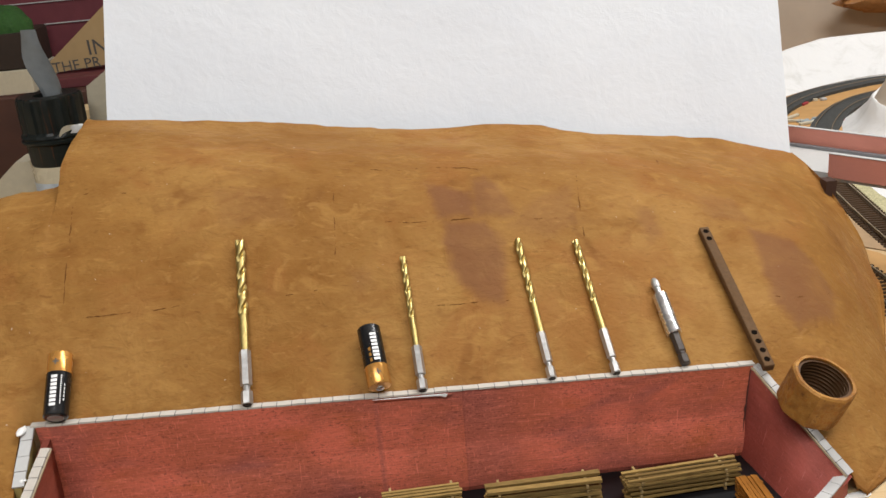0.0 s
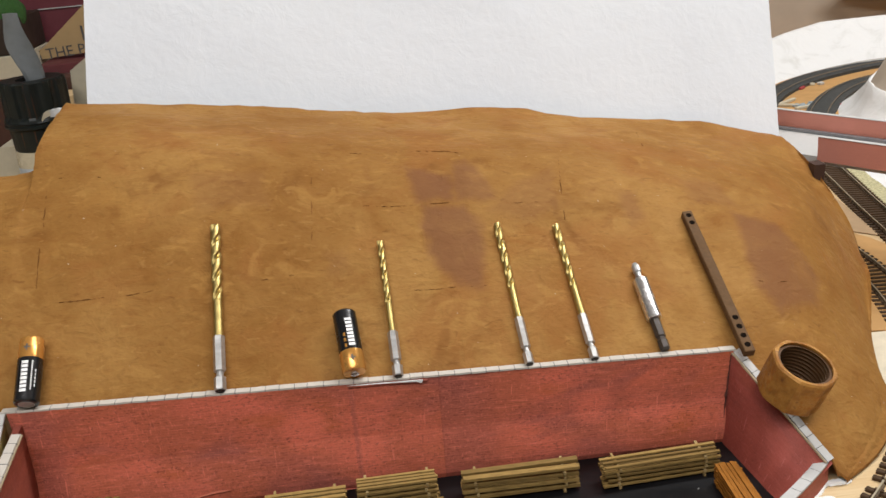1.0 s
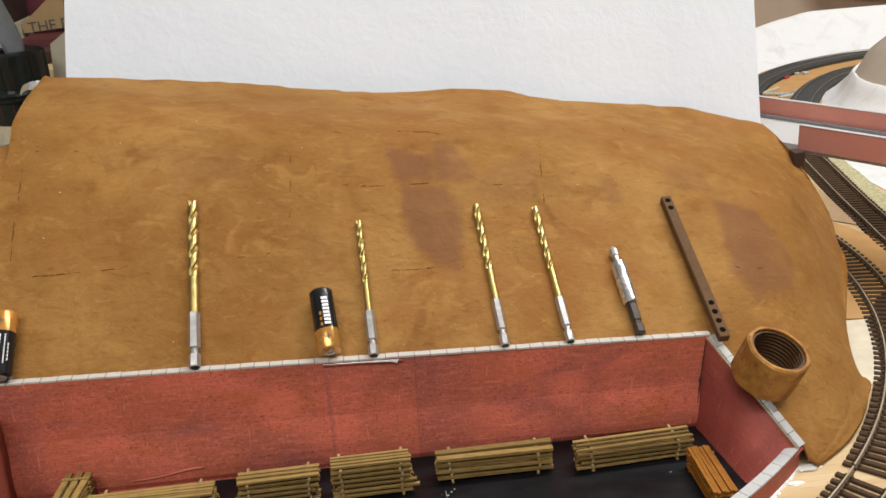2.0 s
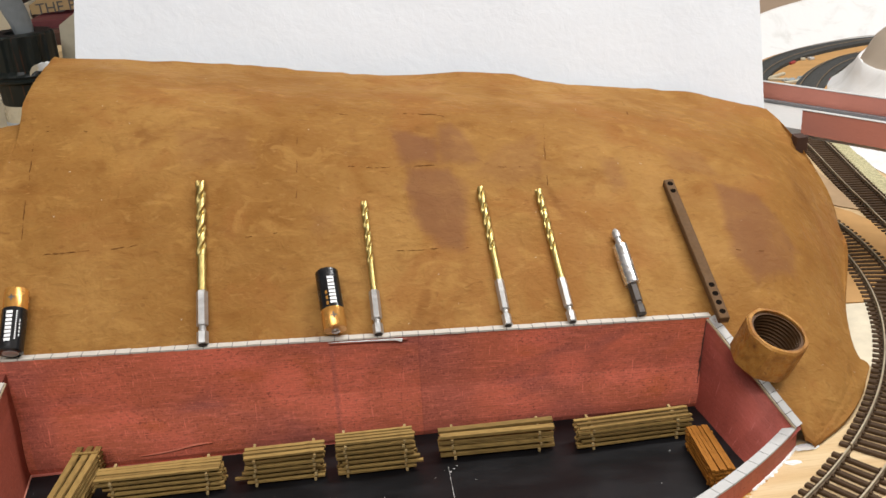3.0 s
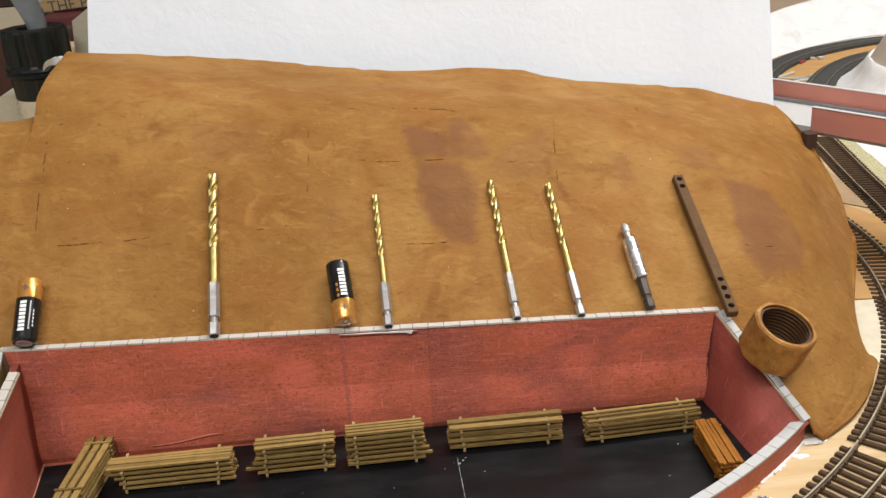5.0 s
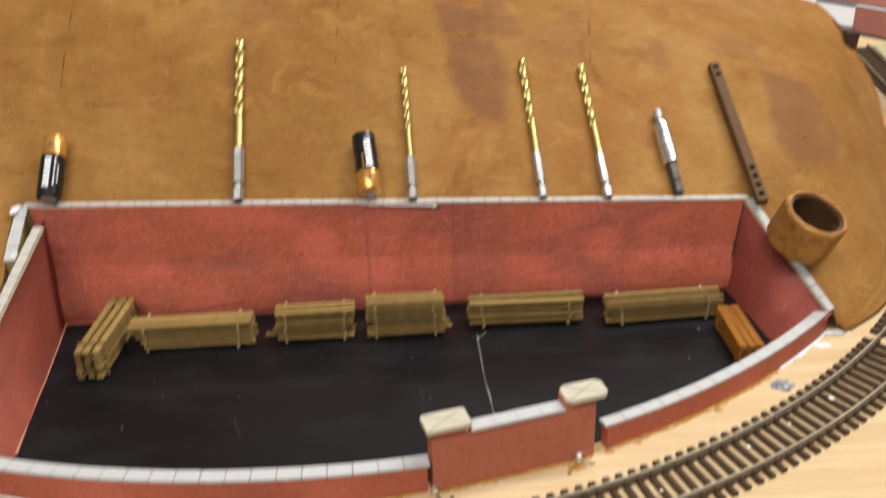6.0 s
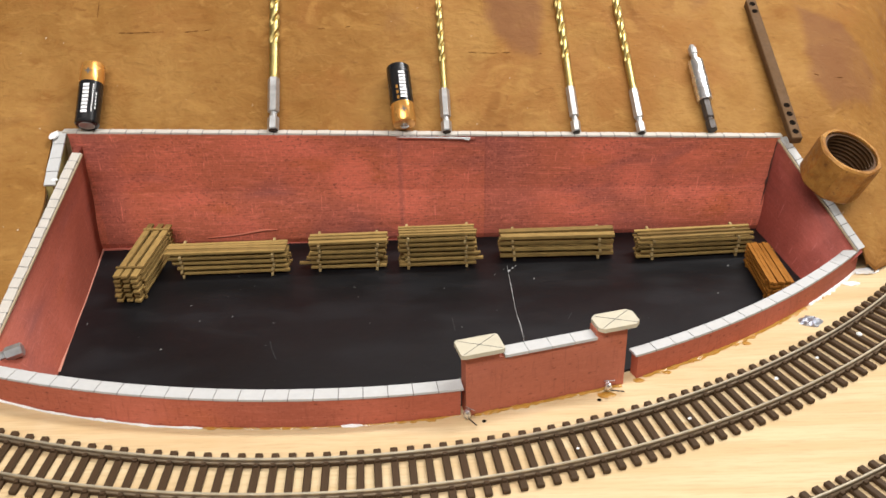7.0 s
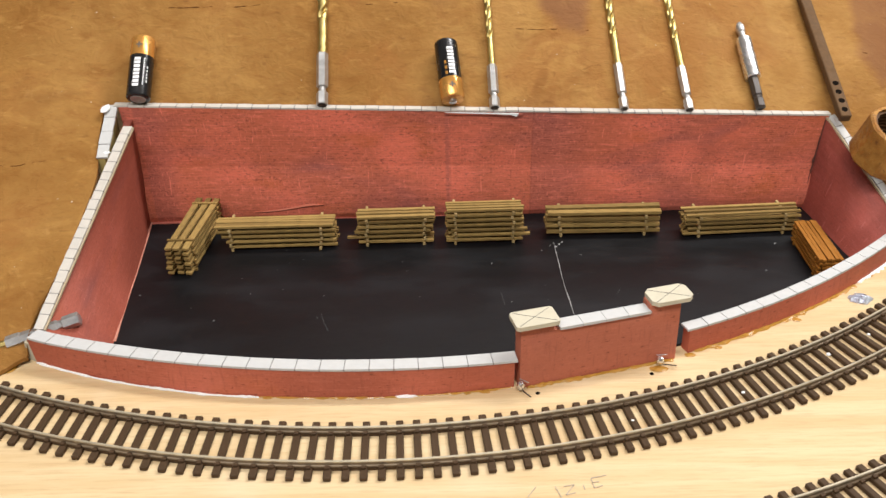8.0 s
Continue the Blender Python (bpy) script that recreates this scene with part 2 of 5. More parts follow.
RAIL = plain("nickel_silver", (0.56, 0.49, 0.36), 0.42, metal=0.6, vary=0.1)
RAILSIDE = plain("shaded_rail", (0.20, 0.145, 0.09), 0.5, metal=0.3, vary=0.2)
STEEL = plain("bright_steel", (0.74, 0.74, 0.75), 0.26, metal=0.9, vary=0.06)
SHANK = plain("brushed_shank", (0.50, 0.495, 0.485), 0.36, metal=0.75, vary=0.4)
GOLD = plain("titanium_gold", (0.52, 0.40, 0.15), 0.40, metal=1.0, vary=0.35, scale=700, bump=0.00012)
DARKSTEEL = plain("dark_steel", (0.055, 0.043, 0.036), 0.45, metal=0.3, vary=0.2)
BLACK = plain("black_plastic", (0.012, 0.013, 0.014), 0.32, vary=0.3)
HOLE = plain("hole_dark", (0.010, 0.007, 0.005), 0.95, spec=0.03)


def timber(name, c1, c2):
    m = Mat(name, 0.7, spec=0.18)
    r = m.random()
    g = m.noise(1.0, 4, 0.6, m.scaled(m.co.outputs["Object"], (160, 1400, 1400)))
    c = m.mix(r, c1, c2)
    c = m.mix(m.ramp(g, 0.4, 0.7, 0.0, 0.5), c, tuple(x * 0.5 for x in c1))
    m.colour(c)
    m.bump(g, 0.00012)
    return m.m


CUT = timber("cut_timber", (0.30, 0.200, 0.080), (0.46, 0.335, 0.155))
TIMBER = timber("drab_timber", (0.175, 0.108, 0.034), (0.35, 0.226, 0.074))
ORANGE = timber("orange_timber", (0.28, 0.105, 0.015), (0.38, 0.150, 0.023))


def ply():
    m = Mat("pale_plywood", 0.6, spec=0.25)
    o = m.co.outputs["Object"]
    band = m.noise(1.0, 5, 0.6, m.scaled(o, (7, 120, 40)), 0.4)
    fine = m.noise(1.0, 4, 0.7, m.scaled(o, (60, 900, 300)))
    blot = m.noise(14, 3)
    c = m.mix(m.ramp(band, 0.3, 0.7), (0.58, 0.405, 0.21), (0.66, 0.505, 0.295))
    c = m.mix(m.ramp(fine, 0.45, 0.72, 0.0, 0.5), c, (0.46, 0.29, 0.15))
    c = m.mix(m.ramp(blot, 0.55, 0.75, 0.0, 0.3), c, (0.74, 0.61, 0.44))
    m.colour(c)
    m.bump(fine, 0.00012)
    return m.m


PLY = ply()


def black_card():
    m = Mat("black_card", 0.40, spec=0.26)
    o = m.co.outputs["Object"]
    dust = m.ramp(m.noise(330, 1, 0.5), 0.80, 0.84)
    smear = m.noise(1.0, 4, 0.6, m.scaled(o, (18, 40, 20)))
    c = m.mix(m.ramp(smear, 0.45, 0.75), (0.0055, 0.0054, 0.0062), (0.0105, 0.0104, 0.0118))
    c = m.mix(m.math("MULTIPLY", dust, 0.6), c, (0.35, 0.35, 0.34))
    m.colour(c)
    m.rough(m.ramp(smear, 0.3, 0.7, 0.34, 0.52))
    m.bump(m.noise(60, 3), 0.0003)
    return m.m


FLOOR = black_card()


def white_paper():
    m = Mat("white_paper", 0.8, spec=0.25)
    o = m.co.outputs["Object"]
    a = m.noise(9, 4, 0.5, None, 0.6)
    b = m.noise(60, 4, 0.65, None, 0.3)
    c = m.mix(m.ramp(a, 0.35, 0.7), (0.785, 0.81, 0.84), (0.75, 0.775, 0.81))
    c = m.mix(m.ramp(b, 0.62, 0.76, 0.0, 0.25), c, (0.66, 0.675, 0.70))
    m.colour(c)
    m.bump(m.math("ADD", m.math("MULTIPLY", b, 0.9), m.math("MULTIPLY", a, 2.0)), 0.0006)
    return m.m


PAPER = white_paper()


# ---- mesh helpers ----
def part(name, bm, mat, parent=None, label="", smooth=False, m=None):
    """One mesh object from a bmesh, under a thing or a part; m: its own pose under the parent."""
    me = bpy.data.meshes.new(name)
    bmesh.ops.recalc_face_normals(bm, faces=bm.faces)
    if smooth:
        for e in bm.edges:
            e.smooth = len(e.link_faces) < 2 or e.calc_face_angle(0.0) < 0.6
    bm.to_mesh(me)
    bm.free()
    me.materials.append(mat)
    if smooth:
        for p in me.polygons:
            p.use_smooth = True
    ob = new(name, me)
    ob.parent = parent
    if m is not None:
        ob.matrix_basis = m
    if label:
        tagged(ob, label)
    return ob


def same(name, ob, parent, m):
    """Another object on the mesh of ob."""
    o = new(name, ob.data)
    o.parent, o.matrix_basis = parent, m
    return o


def thing(name, m, label, category, group="", kind=""):
    ob = new(name)
    ob.empty_display_size = 0.01
    ob.matrix_basis = m
    return tagged(ob, label, category, group, kind)


def box(bm, lo, hi, bevel=0.0, m=None, seg=1):
    lo, hi = Vector(lo), Vector(hi)
    t = Matrix.Translation((lo + hi) / 2) @ Matrix.Diagonal((*(hi - lo), 1))
    made = bmesh.ops.create_cube(bm, size=1, matrix=(m @ t) if m is not None else t)["verts"]
    if bevel:
        edges = list({e for v in made for e in v.link_edges})
        bmesh.ops.bevel(bm, geom=edges, offset=bevel, segments=seg, affect="EDGES", profile=0.5)
    return bm


def lathe(bm, profile, seg=24, m=None, caps=True):
    """A turned body round z from (radius, height) pairs."""
    m = m or Matrix()
    rings = []
    for r, h in profile:
        rings.append([bm.verts.new(m @ Vector((r * math.cos(2 * math.pi * k / seg), r * math.sin(2 * math.pi * k / seg), h))) for k in range(seg)])
    for a, b in zip(rings, rings[1:]):
        for k in range(seg):
            bm.faces.new((a[k], a[(k + 1) % seg], b[(k + 1) % seg], b[k]))
    if caps:
        bm.faces.new(rings[0][::-1])
        bm.faces.new(rings[-1])
    return bm


def slab(bm, ring, z0, z1):
    """A flat plate with the outline ring between two heights."""
    lo = [bm.verts.new((x, y, z0)) for x, y in ring]
    hi = [bm.verts.new((x, y, z1)) for x, y in ring]
    bm.faces.new(lo[::-1])
    bm.faces.new(hi)
    n = len(ring)
    for k in range(n):
        bm.faces.new((lo[k], lo[(k + 1) % n], hi[(k + 1) % n], hi[k]))
    return bm


def strip(bm, sections, closed=False, uvs=None):
    """Joins cross-sections (equal lists of points) into a solid bar, with ends."""
    rows = [[bm.verts.new(p) for p in s] for s in sections]
    n = len(rows[0])
    layer = bm.loops.layers.uv.verify() if uvs else None
    for i in range(len(rows) - 1):
        for k in range(n):
            f = bm.faces.new((rows[i][k], rows[i][(k + 1) % n], rows[i + 1][(k + 1) % n], rows[i + 1][k]))
            if uvs:
                for loop, (a, b) in zip(f.loops, ((i, k), (i, k + 1), (i + 1, k + 1), (i + 1, k))):
                    loop[layer].uv = uvs(a, b)
    bm.faces.new(rows[0][::-1])
    bm.faces.new(rows[-1])
    return bm


def along(a, b):
    """The pose at a whose z axis points to b."""
    a, b = Vector(a), Vector(b)
    return Matrix.Translation(a) @ (b - a).to_track_quat("Z", "Y").to_matrix().to_4x4()


def catmull(points, n):
    """n points on a smooth line through the given ones (numpy rows)."""
    p = np.array(points, float)
    p = np.vstack([2 * p[0] - p[1], p, 2 * p[-1] - p[-2]])
    out = []
    for u in np.linspace(0, len(points) - 1 - 1e-6, n):
        i = int(u)
        f = u - i
        a, b, c, d = p[i:i + 4]
        out.append(0.5 * (2 * b + (c - a) * f + (2 * a - 5 * b + 4 * c - d) * f * f + (3 * b - a - 3 * c + d) * f ** 3))
    return np.array(out)


# ---- the baseboard and the room ----
CX, CY, R1, R2 = 0.1191, 0.2058, 0.3774, 0.4400
bm = bmesh.new()
box(bm, (-0.9, -0.30, -0.012), (1.9, 1.9, 0.0), 0.0008)
tagged(part("baseboard", bm, PLY), "pale plywood baseboard with visible grain", "baseboard", kind="structure")

LEGWOOD = plain("plain_softwood", (0.50, 0.36, 0.20), 0.7, vary=0.15, scale=40)
base = bpy.data.objects["baseboard"]
for x in (-0.85, 1.85):
    for y in (-0.25, 1.85):
        bm = bmesh.new()
        box(bm, (x - 0.03, y - 0.03, -0.90), (x + 0.03, y + 0.03, -0.012), 0.002)
        part("table_leg", bm, LEGWOOD, base, "plain softwood leg")
ROOMWALL = plain("room_wall_paint", (0.78, 0.78, 0.78), 0.8, scale=30, vary=0.05)
ROOMFLOOR = plain("room_floor", (0.16, 0.13, 0.11), 0.6, scale=20)
for name, lo, hi, mat in (("floor", (-2.6, -2.4, -1.0), (3.4, 3.4, -0.9), ROOMFLOOR), ("ceiling", (-2.6, -2.4, 1.5), (3.4, 3.4, 1.6), ROOMWALL),
                          ("wall_south", (-2.6, -2.5, -0.9), (3.4, -2.4, 1.5), ROOMWALL), ("wall_north", (-2.6, 3.4, -0.9), (3.4, 3.5, 1.5), ROOMWALL),
                          ("wall_west", (-2.7, -2.4, -0.9), (-2.6, 3.4, 1.5), ROOMWALL), ("wall_east", (3.4, -2.4, -0.9), (3.5, 3.4, 1.5), ROOMWALL)):
    bm = bmesh.new()
    box(bm, lo, hi)
    tagged(part(name, bm, mat), "plain painted " + name.split("_")[0] + " of the workshop", name.split("_")[0], kind="structure")
for place in LAMPS:
    fit = thing("ceiling_light", pose(*place), "white fluorescent fitting fixed to the ceiling", "lamp", "ceiling lights")
    bm = bmesh.new()
    box(bm, (-0.65, -0.10, 0.0), (0.65, 0.10, 0.08), 0.01)
    part("housing", bm, STONE, fit)


# ---- the hillside: one painted sheet from the yard walls to its outer edge ----
def top_z(x):
    """Height of the back wall's coping along the wall."""
    return 0.0633 - 0.0133 * max(-0.02, min(0.34, x)) / 0.332


CREST = [(-0.0112, 0.1640), (0.0018, 0.1628), (0.0697, 0.1554), (0.1111, 0.1496), (0.1442, 0.1441), (0.1777, 0.1382), (0.1992, 0.1361), (0.2356, 0.1353),
         (0.2722, 0.1313), (0.2942, 0.1247), (0.3467, 0.1160), (0.3887, 0.1099), (0.4159, 0.1015), (0.4407, 0.0948)]
# inner point, outer point, how early the slope flattens, extra bulge
SPOKES = [
    ((-0.0200, -0.1150, 0.003), (-0.030, -0.124, 0.001), 1.0, 0.0),
    ((-0.0190, -0.1085, 0.0125), (-0.070, -0.127, 0.001), 1.3, 0.0),
    ((-0.0125, -0.0800, 0.0262), (-0.130, -0.080, 0.015), 1.3, 0.004),
    ((-0.0070, -0.0450, 0.0424), (-0.150, -0.020, 0.050), 1.2, 0.004),
    ((-0.0078, -0.0300, 0.0482), (-0.150, 0.015, 0.068), 1.2, 0.004),
    ((-0.0100, -0.0200, 0.0522), (-0.150, 0.050, 0.090), 1.1, 0.004),
    ((-0.0108, -0.0040, 0.0602), (-0.130, 0.100, 0.115), 1.0, 0.0)]
SPOKES += [
    ((-0.0108, 0.0030, 0.0622), (-0.080, 0.118, 0.135), 0.95, 0.0),
    ((-0.0085, 0.0050, 0.0615), (-0.042, 0.125, 0.141), 0.95, 0.0),
    ((-0.0048, 0.0045, 0.0625), (-0.0220, 0.1270, 0.1420), 0.95, 0.0),
    ((-0.0045, 0.0045, 0.0625), (-0.0125, 0.1270, 0.1430), 0.95, 0.0),
    ((-0.0043, 0.0045, 0.0625), (-0.0078, 0.1300, 0.1442), 0.95, 0.0),
    ((-0.0040, 0.0045, 0.0625), (-0.0070, 0.1430, 0.1480), 0.95, 0.0),
    ((-0.0030, 0.0042, 0.0625), (-0.0074, 0.1700, 0.1558), 0.9, 0.0)]
for k, (x, z) in enumerate(CREST):
    xi = 0.0 + 0.333 * k / (len(CREST) - 1)
    xi = 0.4 * xi + 0.6 * min(0.333, max(0.0, x * 0.333 / 0.4407))
    SPOKES.append(((xi, 0.004, top_z(xi) - 0.0005), (x, 0.205 + 0.001 * math.sin(9 * k), z), 0.84 - 0.15 * min(1, k / 3), 0.0))
SPOKES += [((0.3355, 0.002, 0.0480), (0.4433, 0.2017, 0.0934), 0.7, 0.0), ((0.3370, 0.000, 0.0470), (0.4486, 0.170, 0.0825), 0.7, 0.012),
           ((0.3385, -0.003, 0.0450), (0.4640, 0.150, 0.0520), 1.0, 0.024), ((0.3400, -0.006, 0.0420), (0.4697, 0.1421, 0.0303), 1.0, 0.030),
           ((0.3430, -0.012, 0.0370), (0.4535, 0.0987, 0.0333), 1.0, 0.024), ((0.3470, -0.018, 0.0320), (0.4250, 0.0410, 0.0200), 1.0, 0.012),
           ((0.3500, -0.024, 0.0270), (0.4180, 0.0180, 0.0120), 1.0, 0.008), ((0.3535, -0.029, 0.0230), (0.4243, 0.0118, 0.0080), 1.0, 0.006),
           ((0.3570, -0.034, 0.0190), (0.4190, 0.0030, 0.0060), 1.0, 0.004), ((0.3600, -0.038, 0.0155), (0.4110, -0.0090, 0.0040), 1.0, 0.003),
           ((0.3635, -0.0415, 0.0125), (0.3950, -0.0272, 0.0030), 1.0, 0.001), ((0.3655, -0.0450, 0.0060), (0.3697, -0.0455, 0.0020), 1.0, 0.0)]


def hillside():
    nu, nv = 190, 70
    flat = catmull([(*a, *b, s0, bulge) for a, b, s0, bulge in SPOKES], nu)
    top = np.zeros((nu, nv, 3))
    for i, row in enumerate(flat):
        a, b, s0, bulge = row[:3], row[3:6], row[6], row[7]
        for j in range(nv):
            s = j / (nv - 1)
            f = math.sin(math.pi / 2 * min(1.0, s / s0)) if s0 < 1 else s ** (1 / s0)
            x, y = a[0] + (b[0] - a[0]) * s, a[1] + (b[1] - a[1]) * s
            z = a[2] + (b[2] - a[2]) * f + bulge * 4 * s * (1 - s)
            top[i, j] = x, y, z
    s = np.linspace(0, 1, nv)[None, :, None]
    weight = np.clip(s / 0.10, 0, 1) * np.clip((1 - s) / 0.10, 0, 1)
    # the notch behind the hill's end keeps its corner
    notch = np.abs(np.linspace(0, len(SPOKES) - 1, nu) - 10.5)[1:-1, None, None]
    weight = weight * (1 - np.clip((5.0 - notch) / 2.0, 0, 1) * np.clip((s - 0.35) / 0.3, 0, 1))
    for _ in range(90):
        mean = (top[:-2] + top[2:]) / 2
        top[1:-1] += 0.7 * weight * (mean - top[1:-1])
    for i in range(nu):
        for j in range(nv):
            s = j / (nv - 1)
            x, y, z = top[i, j]
            q = Vector((x, y, 0))
            dent = noise.fractal(q * 22, 0.9, 2.0, 4) * 0.0016 + noise.noise(q * 9) * 0.0022
            edge = min(1.0, s / 0.12) * (0.3 + 0.7 * min(1.0, (1 - s) / 0.05))
            ragged = 0.0009 * noise.noise(Vector((x * 90, y * 20, 3))) + 0.0006 * noise.noise(Vector((x * 260, y * 60, 8)))
            top[i, j] = x, y, z + dent * edge + ragged * max(0.0, 1 - (1 - s) / 0.03)
    bm = bmesh.new()
    up = [[bm.verts.new(top[i, j]) for j in range(nv)] for i in range(nu)]
    lo = [[bm.verts.new(top[i, j] - np.array((0, 0, 0.0016))) for j in range(nv)] for i in range(nu)]
    for i in range(nu - 1):
        for j in range(nv - 1):
            bm.faces.new((up[i][j], up[i][j + 1], up[i + 1][j + 1], up[i + 1][j]))
            bm.faces.new((lo[i][j], lo[i + 1][j], lo[i + 1][j + 1], lo[i][j + 1]))
        for j in (0, nv - 1):
            bm.faces.new((up[i][j], up[i + 1][j], lo[i + 1][j], lo[i][j]))
    for i in (0, nu - 1):
        for j in range(nv - 1):
            bm.faces.new((up[i][j], up[i][j + 1], lo[i][j + 1], lo[i][j]))
    return part("hillside", bm, HILL, smooth=True)


hill = tagged(hillside(), "brown painted papier-mache hillside behind the model yard", "hillside", kind="structure")
bpy.context.view_layer.update()


def ground(x, y):
    """The hillside's place and normal under (x, y)."""
    ok, p, n, _ = hill.ray_cast((x, y, 1.0), (0, 0, -1))
    return (p, n if n.z > 0 else -n) if ok else (Vector((x, y, top_z(x))), Vector((0, -0.6, 0.8)))


# ---- the yard ----
RW, WALL_H, COPE_H = 0.3470, 0.0125, 0.0010


def on_circle(r, deg, z):
    a = radians(deg)
    return (CX + r * math.cos(a), CY + r * math.sin(a), z)


def bend(deg):
    """How far the front wall bulges from its circle."""
    return 0.0013 * min(1.0, max(0.0, (-94.0 - deg) / 6.0)) * min(1.0, max(-0.4, (deg + 114.5) / 3.0))


def coping_edges(deg):
    """Inner and outer radius of the coping; on the long front wall it swings outwards at both ends."""
    if deg > -75:
        return 0.3423, 0.3474
    swing = 0.0020 * min(1.2, ((deg + 94) / 16) ** 2)
    return 0.3411 + swing, 0.3472 + swing


def arc_wall(name, a0, a1, r_in, r_out, h, label):
    n = max(6, int(abs(a1 - a0) / 1.2))
    secs = []
    for k in range(n + 1):
        a = a0 + (a1 - a0) * k / n
        top = coping_edges(a)[1] - 0.0004 if a < -75 else r_out
        secs.append([on_circle(r, a, z) for r, z in ((r_out + bend(a), 0.0), (top, h), (top - r_out + r_in, h), (r_in + bend(a), 0.0))])
    step = radians(abs(a1 - a0)) / n * r_out
    vs = [0.0, h, h + 0.005, 2 * h + 0.005, 2 * h + 0.01]
    bm = strip(bmesh.new(), secs, uvs=lambda i, k: (i * step, vs[k]))
    return tagged(part(name, bm, BRICK_FRONT), label, "wall", "yard walls", "structure")


def arc_coping(wall, a0, a1, lengths, wall_h=WALL_H):
    """Coping stones laid end to end on a curved wall, each a little apart."""
    a, k = a0, 0
    while a < a1 - 0.2:
        w = math.degrees(lengths * (0.98 + 0.04 * random.random()) / RW)
        b = min(a1, a + w)
        if a1 - b < w * 0.4:
            b = a1
        g = 0.03
        edges = [coping_edges(x) for x in (a + g, (a + b) / 2, b - g)]
        ring = [on_circle(edges[i][e], x, 0)[:2] for i, e, x in ((0, 0, a + g), (0, 1, a + g), (1, 1, (a + b) / 2), (2, 1, b - g), (2, 0, b - g), (1, 0, (a + b) / 2))]
        lift = random.uniform(0, 0.00012)
        part("coping_stone", slab(bmesh.new(), ring, wall_h + 0.0001, wall_h + COPE_H + lift), STONE, wall)
        # the grey joint between two stones
        if b < a1:
            inner, outer = edges[2][0], edges[2][1] + 0.00003
            ring = [on_circle(r, x, 0)[:2] for r, x in ((inner, b - g), (outer, b - g), (outer, b + g), (inner, b + g))]
            part("joint", slab(bmesh.new(), ring, wall_h + 0.0001, wall_h + COPE_H - 0.00012), JOINT, wall)
        a = b


front = arc_wall("wall_front", -113.1, -80.9, RW - 0.0045, RW, WALL_H, "low curved model wall of red brick paper along the track")
arc_coping(front, -113.0, -80.7, 0.00926)
bm = bmesh.new()
slab(bm, [on_circle(RW + bend(a) - d, a, 0)[:2] for a, d in ((-113.85, 0.0), (-113.15, 0.0), (-113.15, 0.0045), (-113.85, 0.0045))], 0.0001, WALL_H - 0.0040)
part("wall_end", bm, CREAM, front, "cream card end of the wall")
side = arc_wall("wall_front_short", -68.8, -45.6, RW - 0.0042, RW + 0.0003, 0.0106, "low curved model wall of red brick paper beside the gateway")
arc_coping(side, -69.0, -45.2, 0.0094, 0.0106)

# the yard's black floor
ring = [(0.0006, -0.0006), (0.3330, -0.0006)]
ring += [on_circle(RW - 0.0048, a, 0)[:2] for a in np.linspace(-47, -110.5, 30)]
yard = tagged(part("yard_floor", slab(bmesh.new(), ring, 0.0002, 0.0012), FLOOR), "glossy black card floor of the model yard", "floor", kind="structure")


CREASE = plain("red_crease", (0.50, 0.132, 0.072), 0.7, vary=0.2, scale=200)
PALE_EDGE = plain("pale_paper_edge", (0.50, 0.215, 0.15), 0.7, vary=0.35, scale=400)
EDGE = plain("red_paper_edge", (0.40, 0.115, 0.08), 0.7, vary=0.3, scale=200)
bm = bmesh.new()
slab(bm, [(0.0006, -0.0006), (0.0017, -0.0006), (0.0054, -0.0364), (0.0066, -0.0476), (0.0080, -0.0649), (0.0097, -0.0828), (0.0119, -0.1027), (0.0101, -0.1027), (0.0079, -0.0828), (0.0062, -0.0649), (0.0048, -0.0476), (0.0036, -0.0364)], 0.0013, 0.00145)
part("paper_edge", bm, PALE_EDGE, yard, "red paper turned onto the floor")
bm = bmesh.new()
slab(bm, [(0.0016, -0.0006), (0.0020, -0.0030), (0.0200, -0.0024), (0.0900, -0.0014), (0.1700, -0.0012), (0.1700, -0.0006)], 0.0013, 0.00145)
part("paper_edge", bm, EDGE, yard, "red paper turned onto the floor")


def sheet_wall(name, base, top, thick, label, n=40, bow=0.0, mat=BRICK, tuck=0.0):
    """A wall whose inner face joins two lines; it leans as they do. tuck: how far the paper bulges above its foot,
    added to shade the foot.
    """
    base, top = np.array(base, float), np.array(top, float)
    run = top[1] - top[0]
    out = Vector((base[1] - base[0])).cross(Vector((0, 0, 1))).normalized()
    out = np.array(out) * thick
    rows = 15
    secs = []
    for i in range(n + 1):
        u = i / n
        b, t = base[0] + (base[1] - base[0]) * u, top[0] + (top[1] - top[0]) * u
        face = []
        for k in range(rows):
            v = k / (rows - 1)
            q = b + (t - b) * v
            ripple = noise.noise(Vector((u * 7, v * 2, thick * 900))) * 0.0006 + bow * math.sin(math.pi * v) + tuck * math.sin(math.pi * min(1.0, v / 0.5) ** 0.6) * (1 + 0.35 * noise.noise(Vector((u * 12, 3, 1))))
            face.append(tuple(q + out / thick * ripple))
        secs.append(face + [tuple(t + out), tuple(b + out)])
    length = float(np.linalg.norm(base[1] - base[0]))
    high = float(np.linalg.norm(top[0] - base[0]) + np.linalg.norm(top[1] - base[1])) / 2
    vs = [high * k / (rows - 1) for k in range(rows)] + [high + 0.003, 2 * high, 2 * high + 0.003]
    bm = strip(bmesh.new(), secs, uvs=lambda i, k: (i * length / n, vs[k]))
    return tagged(part(name, bm, mat), label, "wall", "yard walls", "structure")


